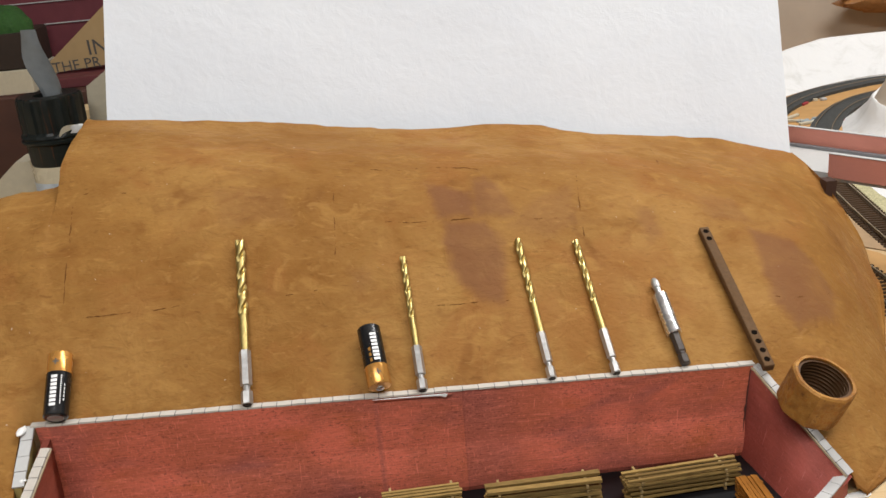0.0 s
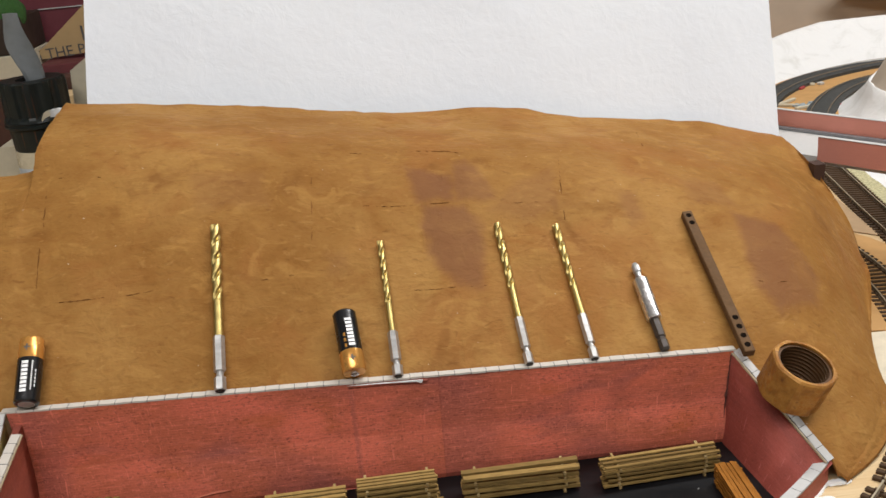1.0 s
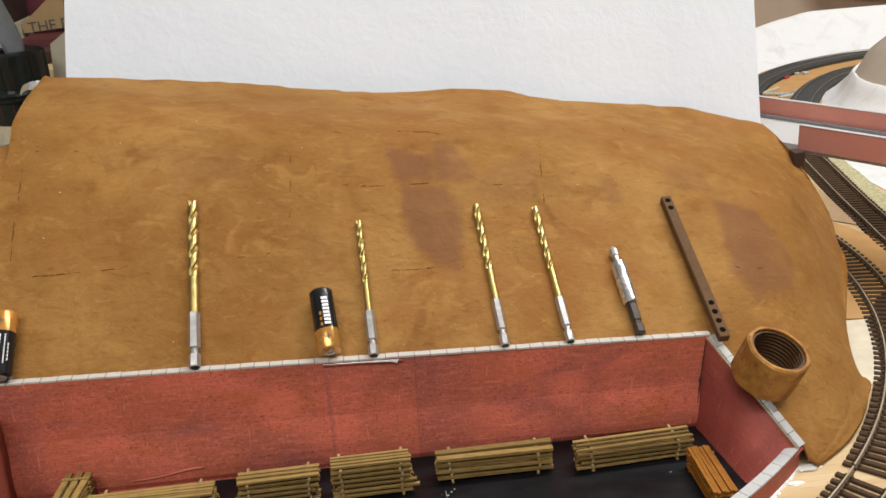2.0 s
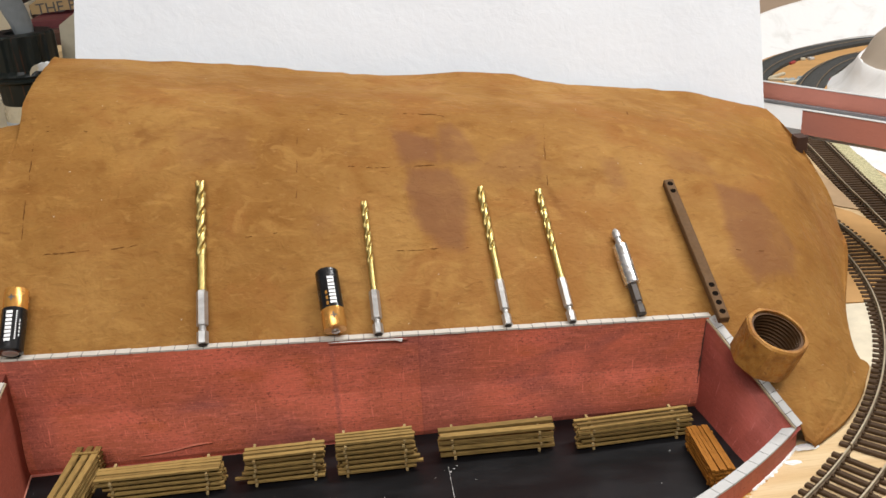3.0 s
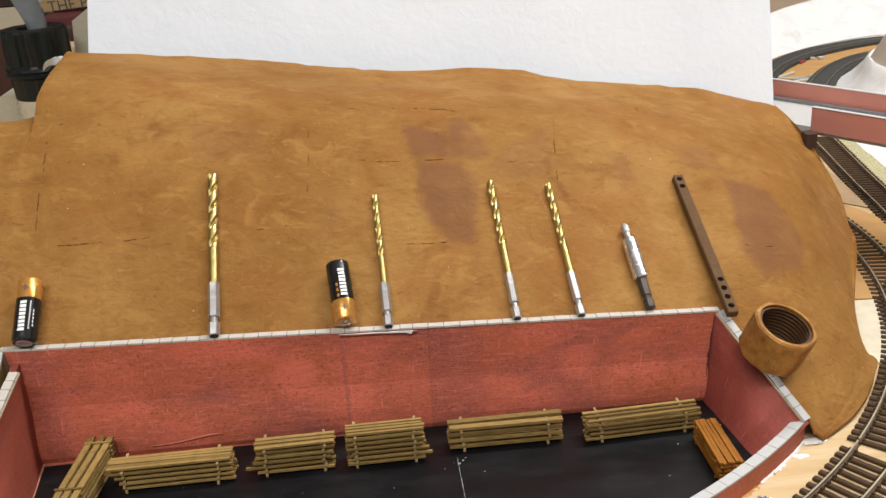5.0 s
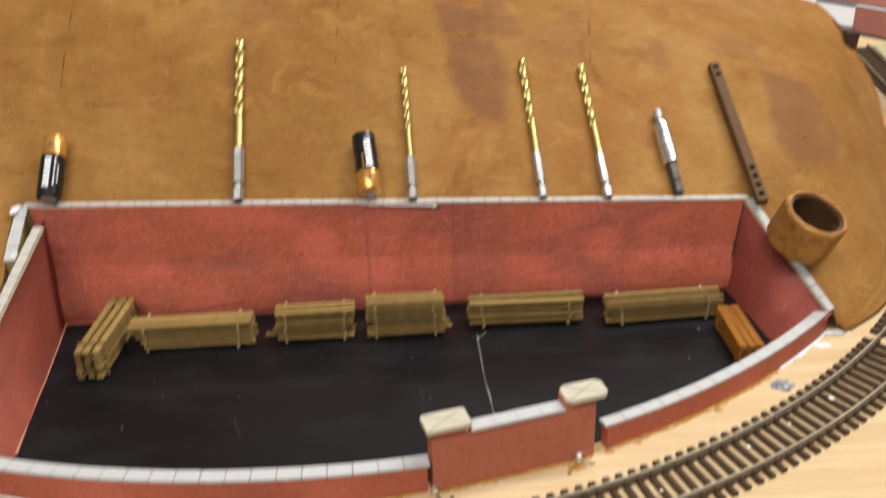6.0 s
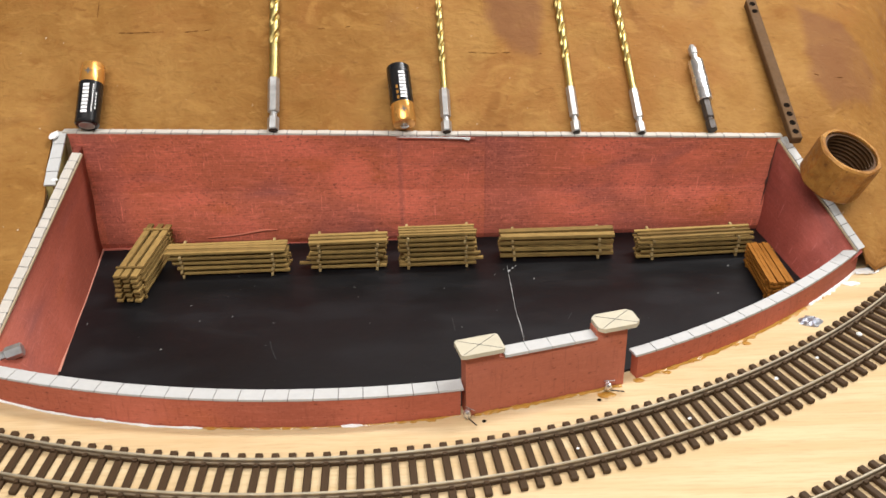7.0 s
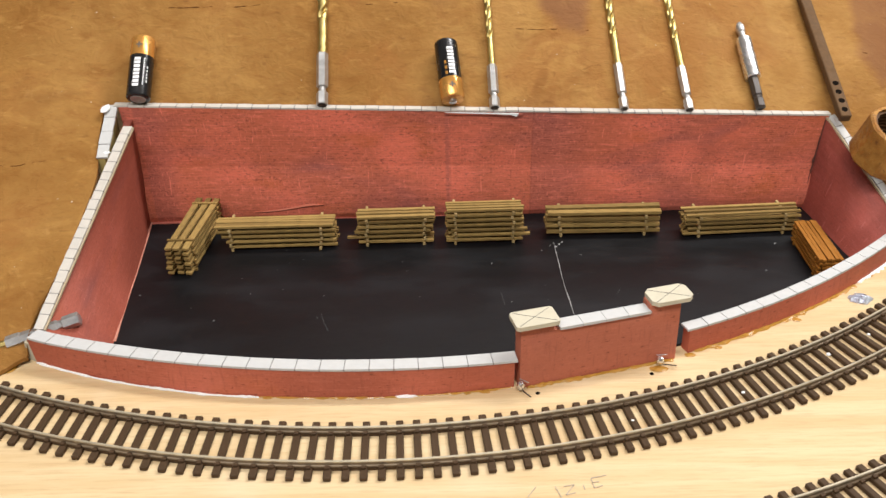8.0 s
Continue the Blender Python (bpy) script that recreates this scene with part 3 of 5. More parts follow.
def line_coping(wall, a, b, side_in, side_out, thick, length, mat=STONE, name="coping_stone"):
    """Coping stones along a straight sloping top from a to b; side_in and side_out: how far they reach to either side."""
    a, b = Vector(a), Vector(b)
    d = (b - a).normalized()
    across = d.cross(Vector((0, 0, 1))).normalized()
    up = across.cross(d).normalized()
    total, s = (b - a).length, 0.0
    while s < total - 0.0005:
        e = min(total, s + length * random.uniform(0.85, 1.15))
        if total - e < 0.4 * length:
            e = total
        bm = bmesh.new()
        lift = random.uniform(0, 0.0002)
        lo, hi = [], []
        for x, w in ((s + 0.00018, side_in), (e - 0.00018, side_in), (e - 0.00018, side_out), (s + 0.00018, side_out)):
            q = a + d * x + across * (w + random.uniform(-0.0002, 0.0002))
            lo.append(bm.verts.new(q + up * 0.0001))
            hi.append(bm.verts.new(q + up * (thick + lift)))
        bm.faces.new(lo[::-1])
        bm.faces.new(hi)
        for k in range(4):
            bm.faces.new((lo[k], lo[(k + 1) % 4], hi[(k + 1) % 4], hi[k]))
        part(name, bm, mat, wall)
        if e < total:
            bm = bmesh.new()
            q = [a + d * x + across * w for x, w in ((e - 0.00018, side_in), (e + 0.00018, side_in), (e + 0.00018, side_out), (e - 0.00018, side_out))]
            lo = [bm.verts.new(p + up * 0.0001) for p in q]
            hi = [bm.verts.new(p + up * (thick + 0.00002)) for p in q]
            bm.faces.new(lo[::-1])
            bm.faces.new(hi)
            for k in range(4):
                bm.faces.new((lo[k], lo[(k + 1) % 4], hi[(k + 1) % 4], hi[k]))
            part("joint", bm, JOINT, wall)
        s = e


back = sheet_wall("wall_back", ((-0.001, 0, 0.0), (0.3300, 0, 0.0)), ((-0.004, 0, 0.0632), (0.3335, 0, 0.0499)), -0.004, "tall model retaining wall of red brick paper", bow=-0.0008, tuck=0.0022)
line_coping(back, (-0.0065, 0, 0.0633), (0.3345, 0, 0.0500), 0.0004, -0.0036, 0.0009, 0.0068, AGED)
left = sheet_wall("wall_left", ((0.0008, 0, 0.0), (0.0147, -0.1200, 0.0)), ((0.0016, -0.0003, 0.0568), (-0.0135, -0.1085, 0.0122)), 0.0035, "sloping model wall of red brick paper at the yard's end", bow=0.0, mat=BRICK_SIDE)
line_coping(left, (0.0016, -0.0085, 0.0562), (-0.0152, -0.1094, 0.0120), -0.0023, 0.0020, 0.0013, 0.0056, AGED)
line_coping(left, (0.0016, -0.0085, 0.0562), (-0.0152, -0.1094, 0.0120), -0.0033, -0.0025, 0.0008, 1.0, CARD, "card_edge")
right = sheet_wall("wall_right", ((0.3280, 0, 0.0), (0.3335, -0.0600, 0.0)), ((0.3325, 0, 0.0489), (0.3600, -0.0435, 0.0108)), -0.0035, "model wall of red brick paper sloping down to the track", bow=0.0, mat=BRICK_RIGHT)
line_coping(right, (0.3345, 0.002, 0.0488), (0.3620, -0.0425, 0.0112), 0.0020, 0.0027, 0.0008, 1.0, CARD, "card_edge")
line_coping(right, (0.3345, 0.002, 0.0488), (0.3620, -0.0425, 0.0112), -0.0028, 0.0018, 0.0013, 0.0060)


# ---- the gateway ----
def gateway():
    a, b = Vector((0.1762, -0.1378, 0)), Vector((0.2388, -0.1214, 0))
    d = (b - a).normalized()
    m = Matrix.Translation(a) @ Matrix.Rotation(math.atan2(d.y, d.x), 4, "Z")
    w = (b - a).length
    g = thing("gateway", m, "taller model wall of brown brick paper with two capped piers", "gateway", kind="")

    def wall(name, x0, x1, y0, y1, h):
        secs = [[(x, y0, 0), (x, y0, h), (x, y1, h), (x, y1, 0)] for x in np.linspace(x0, x1, 5)]
        step = (x1 - x0) / 4
        vs = [0, h, h + 0.004, 2 * h, 2 * h + 0.01]
        return part(name, strip(bmesh.new(), secs, uvs=lambda i, k: (x0 + i * step, vs[k])), BRICK_GATE, g)

    wall("panel", 0.0130, w - 0.0130, 0.0, 0.0044, 0.0245)
    wall("pier", 0.0, 0.0130, 0.0, 0.0060, 0.0279)
    wall("pier", w - 0.0130, w, 0.0, 0.0060, 0.0279)
    for x, c in ((-0.0022, 0.0010), (w - 0.0125, 0.0020)):
        bm = bmesh.new()
        x1, y0, y1 = x + 0.0170, -0.0022, 0.0083
        slab(bm, [(x + c, y0), (x1 - c, y0), (x1, y0 + c), (x1, y1 - c), (x1 - c, y1), (x + c, y1), (x, y1 - c), (x, y0 + c)], 0.0280, 0.0298)
        cap = part("pier_cap", bm, CREAM, g, "cream card cap with pencilled diagonals")
        for p, q in (((x, y0), (x1, y1)), ((x, y1), (x1, y0))):
            e = Vector((q[0] - p[0], q[1] - p[1], 0)) * 0.86
            mid = Vector(((x + x1) / 2, (y0 + y1) / 2, 0.02983))
            bm = bmesh.new()
            box(bm, (-e.length / 2, -0.00011, 0), (e.length / 2, 0.00011, 0.00005))
            part("pencil_line", bm, INK, cap, m=Matrix.Translation(mid) @ Matrix.Rotation(math.atan2(e.y, e.x), 4, "Z"))
    xs = np.linspace(0.0150, w - 0.0127, 5)
    for x0, x1 in zip(xs, xs[1:]):
        part("coping_stone", slab(bmesh.new(), [(x0 + 0.0001, -0.0010), (x1 - 0.0001, -0.0010), (x1 - 0.0001, 0.0050), (x0 + 0.0001, 0.0050)], 0.0246, 0.0258), STONE, g)
    return g


gateway()


# ---- track ----
def rail_bar(bm, pts, off):
    """The bright head of a rail along a line of (x, y, nx, ny)."""
    prof = [(-0.00043, 0.0038), (0.00043, 0.0038), (0.00043, 0.0043), (0.0003, 0.00445), (-0.0003, 0.00445), (-0.00043, 0.0043)]
    return strip(bm, [[(x + nx * (off + o), y + ny * (off + o), z) for o, z in prof] for x, y, nx, ny in pts])


def sleeper_mesh():
    bm = bmesh.new()
    box(bm, (-0.0146, -0.00135, 0.0), (0.0146, 0.00135, 0.0019), 0.0003)
    for x in (-0.0087, 0.0087):
        for s in (-1, 1):
            box(bm, (x + s * 0.0013 - 0.0007, -0.0009, 0.0019), (x + s * 0.0013 + 0.0007, 0.0009, 0.0030), 0.0002)
    return bm


def track(name, pts, pitch, label, first, marks=None, skew=lambda deg: 0.0):
    """A length of track along a line of (x, y, nx, ny); returns the thing."""
    t = thing(name, pose(0, 0, 0), label, "track", "model railway track")
    for off in (-0.0087, 0.0087):
        part("rail", rail_bar(bmesh.new(), pts, off), RAIL, t, "nickel silver rail", smooth=False)
    p = np.array(pts)
    run = np.concatenate([[0], np.cumsum(np.hypot(*np.diff(p[:, :2], axis=0).T))])
    rng = random.Random(4)
    for s in (marks or np.arange(pitch / 2, run[-1], pitch)):
        if s > run[-1] - 0.002:
            break
        x, y, nx, ny = (np.interp(s, run, p[:, k]) for k in range(4))
        m = Matrix.Translation((x, y, 0)) @ Matrix.Rotation(math.atan2(ny, nx) + radians(skew(math.degrees(math.atan2(ny, nx)))) + rng.uniform(-0.012, 0.012), 4, "Z")
        if first[0] is None:
            first[0] = part("sleeper", sleeper_mesh(), SLEEPER, t, m=m)
        else:
            same("sleeper", first[0], t, m)
    # rail webs, their shade painted as dark brown, and the plastic webs between the sleepers
    for off in (-0.0087, 0.0087):
        prof = ((-0.0007, 0.0020), (0.0007, 0.0020), (0.0006, 0.0024), (0.00026, 0.0026), (0.00026, 0.0038), (-0.00026, 0.0038), (-0.00026, 0.0026), (-0.0006, 0.0024))
        bm = strip(bmesh.new(), [[(x + nx * (off + o), y + ny * (off + o), z) for o, z in prof] for x, y, nx, ny in pts])
        part("rail_web", bm, RAILSIDE, t, "brown rail side with its shade in the colour")
    for off in (-0.0087, 0.0087):
        bm = strip(bmesh.new(), [[(x + nx * (off + o), y + ny * (off + o), z) for o, z in ((-0.0007, 0.0006), (0.0007, 0.0006), (0.0007, 0.0019), (-0.0007, 0.0019))] for x, y, nx, ny in pts])
        part("web", bm, SLEEPER, t)
    return t


def arc(r, a0, a1, step=1.0):
    n = int(abs(a1 - a0) / step)
    return [(*on_circle(r, a, 0)[:2], math.cos(radians(a)), math.sin(radians(a))) for a in np.linspace(a0, a1, n)]


first = [None]
# bending has pulled the sleepers askew towards both ends of the yard


def askew(deg):
    return -0.60 * (deg + 88.0) if deg < -88.0 else -min(6.0, 0.33 * (deg + 88.0))


angles = [-112.125 + 1.0413 * k - 0.001722 * k * k for k in range(-12, 51)] + [-64.365 + 0.92 * k for k in range(1, 25)]
angles = [a + math.degrees(math.tan(radians(askew(a))) * 0.0145 / R1) for a in angles]
track("curved_track", arc(R1, -126, -44.2), 0.0060, "curved dark-sleepered model track along the yard wall", first,
      [radians(a + 126) * R1 for a in angles if -125.6 < a < -44.6], askew)
track("curved_track", arc(R1, -43.9, 22), 0.0060, "curved dark-sleepered model track beside the hillside", first)
outer = arc(R2, -80, -14)
x, y, nx, ny = outer[-1]
end = (0.5800, 0.4250)
line = catmull([(x, y), (0.5425, 0.1830), (0.5505, 0.2460), (0.5585, 0.3000), (0.5705, 0.3690), end], 30)
for k in range(1, 30):
    d = line[k] - line[k - 1]
    d = d / np.hypot(*d)
    outer.append((line[k][0], line[k][1], d[1], -d[0]))
track("outer_track", outer, 0.0060, "outer dark-sleepered model track running under the bridge", first,
      [radians(0.309) * R2 + 0.005549 * k for k in range(150)])


# ---- the timber stacks ----
def stack(base, length, width, rows, cols, stick, turn, mat, label, seed, lift=0.0009, low=(), stagger=0.0, capped=True, top=None):
    """Sticks piled in rows on cross sticks; low: how far whole rows are pushed out, lowest first;
    stagger: how much each lower row is shorter; top: number and width of the sticks in the highest row."""
    rng = random.Random(seed)
    s = thing("timber_stack", pose(*base, 0, 0, turn), label, "timber stack", "timber stacks")
    h = stick[1] - 0.00040
    lift += 0.00040
    z = 0.0
    for r in range(rows):
        last = top is not None and r == rows - 1
        for x in (-length * 0.37, length * 0.37):
            bm = bmesh.new()
            box(bm, (-0.0006, -width / 2 - rng.uniform(0.0004, 0.0011), 0), (0.0006, width / 2 + rng.uniform(0.0003, 0.001) + 0.0030 * last, lift), 0.00006)
            part("cross_stick", bm, CUT if top else mat, s, m=pose(x + rng.uniform(-0.0005, 0.0005), 0, z, 4.0 * last, 0, rng.uniform(-4, 4)))
        z += lift
        push = low[r] if r < len(low) else 0.0
        cutoff = stagger * (rows - 1 - r)
        count, w = top if last else (cols, stick[0])
        gap = (width - w) / max(1, count - 1)
        for c in range(count):
            n = (length - cutoff) * rng.uniform(0.965, 1.0)
            shift = rng.uniform(-1, 1) * 0.0005 + cutoff / 2 + push * (1.0 if c == 0 else rng.random() * 0.5)
            y = -width / 2 + w / 2 + gap * c
            bm = bmesh.new()
            box(bm, (-n / 2, -w / 2, 0), (n / 2, w / 2, h), 0.00007)
            part("stick", bm, mat, s, m=pose(shift, y + rng.uniform(-0.00018, 0.00018), z + rng.uniform(0, 0.00012), rng.uniform(-5, 5), rng.uniform(-0.3, 0.3), rng.uniform(-0.8, 0.8)))
        z += h
    if capped:
        for x in (-length * 0.37, length * 0.37):
            bm = bmesh.new()
            box(bm, (-0.0006, -width / 2 - 0.0006, 0), (0.0006, width / 2 + 0.0006, 0.0008), 0.00006)
            part("cross_stick", bm, mat, s, m=pose(x + rng.uniform(-0.0012, 0.0012), 0, z, 0, 0, rng.uniform(-4, 4)))
    return s


FZ = 0.0013
stack((0.0302, -0.0290, FZ), 0.050, 0.0112, 6, 3, (0.0029, 0.0016), 84, TIMBER, "drab brown stack of thick model timber set crosswise", 3, 0.0009)
stack((0.0685, -0.0262, FZ), 0.058, 0.0100, 5, 5, (0.0017, 0.0015), 0.3, TIMBER, "long drab brown stack of model timber by the wall", 5, 0.0011, (), 0.0016, False, (5, 0.0018))
stack((0.1255, -0.0250, FZ), 0.037, 0.0085, 6, 4, (0.0017, 0.0015), 0.6, TIMBER, "drab brown stack of model timber with uneven ends", 7, 0.0011, (0.0, -0.0050, -0.0020), 0.0, False, (3, 0.0021))
stack((0.1675, -0.0250, FZ), 0.037, 0.0090, 7, 4, (0.0017, 0.0015), 0.4, TIMBER, "tall drab brown stack of model timber by the wall", 9, 0.0011, (0.0, 0.0035, 0.0018), 0.0, False, (4, 0.0015))
stack((0.2245, -0.0205, FZ), 0.055, 0.0085, 4, 3, (0.0024, 0.0020), -0.6, TIMBER, "drab brown stack of thick model planks by the wall", 11, 0.0012, (), 0.0, False, (2, 0.0029))
stack((0.2900, -0.0230, FZ), 0.056, 0.0090, 5, 4, (0.0018, 0.0014), 2.2, TIMBER, "drab brown stack of thin model timber by the wall", 13, 0.0010, (0.0, 0.002), 0.0, False, (3, 0.0017))
stack((0.3176, -0.0510, FZ), 0.036, 0.0105, 5, 6, (0.0016, 0.0016), 90, ORANGE, "orange brown stack of model timber in the corner", 15, 0.0005, (), 0.0, False)


# ---- tools on the slope ----
def seat(x, y, r):
    """A point r above the hillside over (x, y)."""
    p, n = ground(x, y)
    return p + n * r


def lay(near, far, r_near, r_far):
    return along(seat(*near, r_near), seat(*far, r_far))


def hexagon(bm, r, z0, z1, m=None):
    return lathe(bm, [(r * 0.86, z0), (r, z0 + 0.0004), (r, z1 - 0.0004), (r * 0.9, z1)], 6, m)


def drill(near, far, rd, rs, label):
    """A twist drill with a hexagonal shank; near: the shank's end, far: the tip."""
    m = lay(near, far, rs, rd + 0.0003)
    n = (seat(*far, rd) - seat(*near, rs)).length
    d = thing("drill_bit", m, label, "drill bit", "drill bits on the slope")
    sh = n * 0.31
    bm = bmesh.new()
    hexagon(bm, rs, 0.0, sh * 0.24)
    hexagon(bm, rs, sh * 0.34, sh)
    lathe(bm, [(rs * 0.62, sh * 0.2), (rs * 0.62, sh * 0.38)], 12)
    part("shank", bm, SHANK, d, "bright hexagonal steel shank")
    part("shank_end", lathe(bmesh.new(), [(rs * 0.55, -0.0005), (rs * 0.80, -0.0001)], 12), DARKSTEEL, d, "dark end of the shank")
    bm = bmesh.new()
    lathe(bm, [(rd * 0.92, sh - 0.0005), (rd * 0.92, n * 0.52)], 16)
    part("neck", bm, GOLD, d, "gold coated neck", smooth=True)
    # the twisted flutes
    bm = bmesh.new()
    seg, rows = 28, 70
    rings = []
    for i in range(rows + 1):
        z = n * 0.52 + (n * 0.475) * i / rows
        twist = 2 * math.pi * (z - n * 0.5) / (rd * 7.5)
        ring = []
        for k in range(seg):
            a = 2 * math.pi * k / seg
            depth = 0.5 + 0.5 * math.cos(2 * a)
            r = rd * (1 - 0.46 * depth ** 5)
            ring.append(bm.verts.new((r * math.cos(a + twist), r * math.sin(a + twist), z)))
        rings.append(ring)
    for a, b in zip(rings, rings[1:]):
        for k in range(seg):
            bm.faces.new((a[k], a[(k + 1) % seg], b[(k + 1) % seg], b[k]))
    tip = bm.verts.new((0, 0, n * 0.995 + rd * 0.45))
    for k in range(seg):
        bm.faces.new((rings[-1][k], rings[-1][(k + 1) % seg], tip))
    bm.faces.new(rings[0][::-1])
    part("twist", bm, GOLD, d, "gold coated twisted flutes", smooth=True)
    return d


drill((0.0922, 0.0015), (0.0907, 0.0690), 0.0026, 0.0028, "thick gold coated drill bit with a bright hexagonal shank")
drill((0.1738, 0.0015), (0.1720, 0.0600), 0.0018, 0.0025, "thin gold coated drill bit with a grey hexagonal shank")
drill((0.2356, 0.0025), (0.2322, 0.0675), 0.0021, 0.0023, "gold coated drill bit with a bright hexagonal shank")
drill((0.2667, 0.0020), (0.2628, 0.0675), 0.0020, 0.0023, "gold coated drill bit lying on the painted slope")

COPPER = plain("copper_wrap", (0.68, 0.33, 0.08), 0.24, metal=0.6, vary=0.08)
WRAP = plain("black_wrap", (0.010, 0.010, 0.011), 0.22, vary=0.2)
LETTER = plain("white_print", (0.85, 0.85, 0.84), 0.5)


def band(bm, r, z0, z1, a0, a1):
    """A patch lying on a round body between two heights and two angles."""
    v = [[bm.verts.new((r * math.cos(a), r * math.sin(a), z)) for a in np.linspace(a0, a1, 5)] for z in (z0, z1)]
    for i in range(4):
        bm.faces.new((v[0][i], v[0][i + 1], v[1][i + 1], v[1][i]))
    return bm


def bars(name, b, mat, r, z0, z1, a0, a1, gap=0.35, n=8):
    """A row of small marks along a round body, each a part of its own."""
    step = (z1 - z0) / n
    for k in range(n):
        part(name, band(bmesh.new(), r, z0 + step * k, z0 + step * (k + 1 - gap), a0, a1), mat, b)


def battery(near, far, plus_near, spin, label):
    r, n = 0.0056, 0.0330
    p, q = seat(*near, r), seat(*far, r)
    m = along(p, p + (q - p).normalized()) @ Matrix.Rotation(spin, 4, "Z")
    b = thing("battery", m, label, "battery", "batteries on the slope")
    flip = (lambda z: n - z) if plus_near else (lambda z: z)

    def turned(prof, mat, name, text=""):
        pr = [(a, flip(z)) for a, z in prof]
        return part(name, lathe(bmesh.new(), pr, 32), mat, b, text, smooth=True)

    turned([(r * 0.9, 0.0003), (r, 0.0010), (r, 0.0215)], WRAP, "body", "black wrapped body")
    turned([(r, 0.0215), (r, n - 0.0020), (r * 0.93, n - 0.0013), (r * 0.5, n - 0.0012)], COPPER, "copper_end", "copper coloured end")
    turned([(r * 0.36, n - 0.0014), (r * 0.36, n - 0.0003), (r * 0.28, n)], STEEL, "terminal", "bright button terminal")
    turned([(r * 0.62, 0.0), (r * 0.66, 0.0005)], SHANK, "base_plate", "flat steel base")
    return b, r, n, flip


# the turned angle at which a battery's side looks away from the slope
UP = math.pi / 2
bat1, r, n, flip = battery((0.0066, 0.0012), (0.0073, 0.0292), False, 0.0, "black and copper battery, base towards the yard wall")
bars("letter_bar", bat1, LETTER, r + 0.00006, 0.0045, 0.0200, UP - 0.28, UP + 0.24, n=8, gap=0.25)
bars("print_bar", bat1, LETTER, r + 0.00006, 0.0055, 0.0198, UP + 0.52, UP + 0.62, n=14)
bars("print_bar", bat1, LETTER, r + 0.00006, 0.0070, 0.0160, UP + 0.82, UP + 0.92, n=5)
bat2, r, n, flip = battery((0.1541, 0.0030), (0.1507, 0.0300), True, 0.0, "black and copper battery, button end towards the yard wall")
bars("letter_bar", bat2, LETTER, r + 0.00006, flip(0.0200), flip(0.0050), UP - 0.10, UP + 0.44, n=8, gap=0.3)
bars("print_bar", bat2, COPPER, r + 0.00006, flip(0.0205), flip(0.0120), UP - 0.45, UP - 0.25, n=3)
for b, f in ((bat1, lambda z: z), (bat2, flip)):
    bm = bmesh.new()
    for da, dz in ((0.26, 0.00035), (0.07, 0.0015)):
        band(bm, r + 0.00007, f(0.0262) - dz, f(0.0262) + dz, UP - da, UP + da)
    part("plus_sign", bm, INK, b, "dark plus sign")

# magnetic bit holder
m = lay((0.3012, 0.0045), (0.2976, 0.0480), 0.0030, 0.0038)
bit = thing("bit_holder", m, "chrome screwdriver bit holder with a dark hexagonal shank", "bit holder")
part("shank", lathe(bmesh.new(), [(0.0021, 0), (0.0026, 0.0005), (0.0026, 0.0050), (0.0020, 0.0058), (0.0020, 0.0066), (0.0026, 0.0074), (0.0026, 0.0180)], 6), DARKSTEEL, bit, "dark hexagonal shank")
part("sleeve", lathe(bmesh.new(), [(0.0032, 0.0170), (0.0038, 0.0176), (0.0038, 0.0402), (0.0031, 0.0408)], 28), STEEL, bit, "polished chrome sleeve", smooth=True)
part("bit", lathe(bmesh.new(), [(0.0016, 0.0405), (0.0016, 0.0445), (0.0021, 0.0452), (0.0021, 0.0485), (0.0011, 0.0505)], 12), SHANK, bit, "grey steel driver bit")

# drilled steel bar
m = lay((0.3384, -0.0060), (0.3358, 0.0785), 0.0022, 0.0022)
bar = thing("drilled_bar", m, "rusty brown drilled steel bar lying on the slope", "steel bar")
RUST = plain("rusty_steel", (0.125, 0.068, 0.030), 0.75, metal=0.0, spec=0.2, vary=0.3, scale=500)
ln = (seat(0.3345, 0.0785, 0.0018) - seat(0.3368, -0.0060, 0.0018)).length
bm = bmesh.new()
box(bm, (-0.0026, -0.0022, 0), (0.0026, 0.0022, ln), 0.0004)
part("bar", bm, RUST, bar)
for z in (0.004, 0.0095, 0.0150, 0.0205, ln - 0.0090, ln - 0.0035):
    bm = bmesh.new()
    lathe(bm, [(0.0015, 0), (0.0015, 0.0001)], 16)
    part("bolt_hole", bm, HOLE, bar, "dark round hole", m=pose(0.0, 0.00214, z, -90, 0, 0))

# threaded pipe socket


def worn_lacquer():
    """Brown lacquered brass, rubbed paler and spotted with rust."""
    m = Mat("brown_lacquer", 0.48, 0.2, 0.35)
    blot, spot, grain = m.noise(130, 3, 0.6), m.noise(420, 3, 0.6), m.noise(1500, 2)
    c = m.mix(m.ramp(blot, 0.36, 0.64), (0.27, 0.115, 0.024), (0.42, 0.205, 0.045))
    c = m.mix(m.ramp(spot, 0.55, 0.68, 0.0, 0.75), c, (0.38, 0.140, 0.024))
    c = m.mix(m.ramp(spot, 0.28, 0.42, 0.6, 0.0), c, (0.11, 0.046, 0.018))
    c = m.mix(m.ramp(grain, 0.66, 0.74, 0.0, 0.5), c, (0.50, 0.30, 0.15))
    m.colour(c)
    m.rough(m.ramp(spot, 0.3, 0.7, 0.38, 0.66))
    m.bump(m.math("ADD", spot, m.math("MULTIPLY", grain, 0.4)), 0.0004)
    return m.m


BRASS = worn_lacquer()
THREAD = plain("dark_thread", (0.085, 0.038, 0.012), 0.45, metal=0.3, vary=0.2)
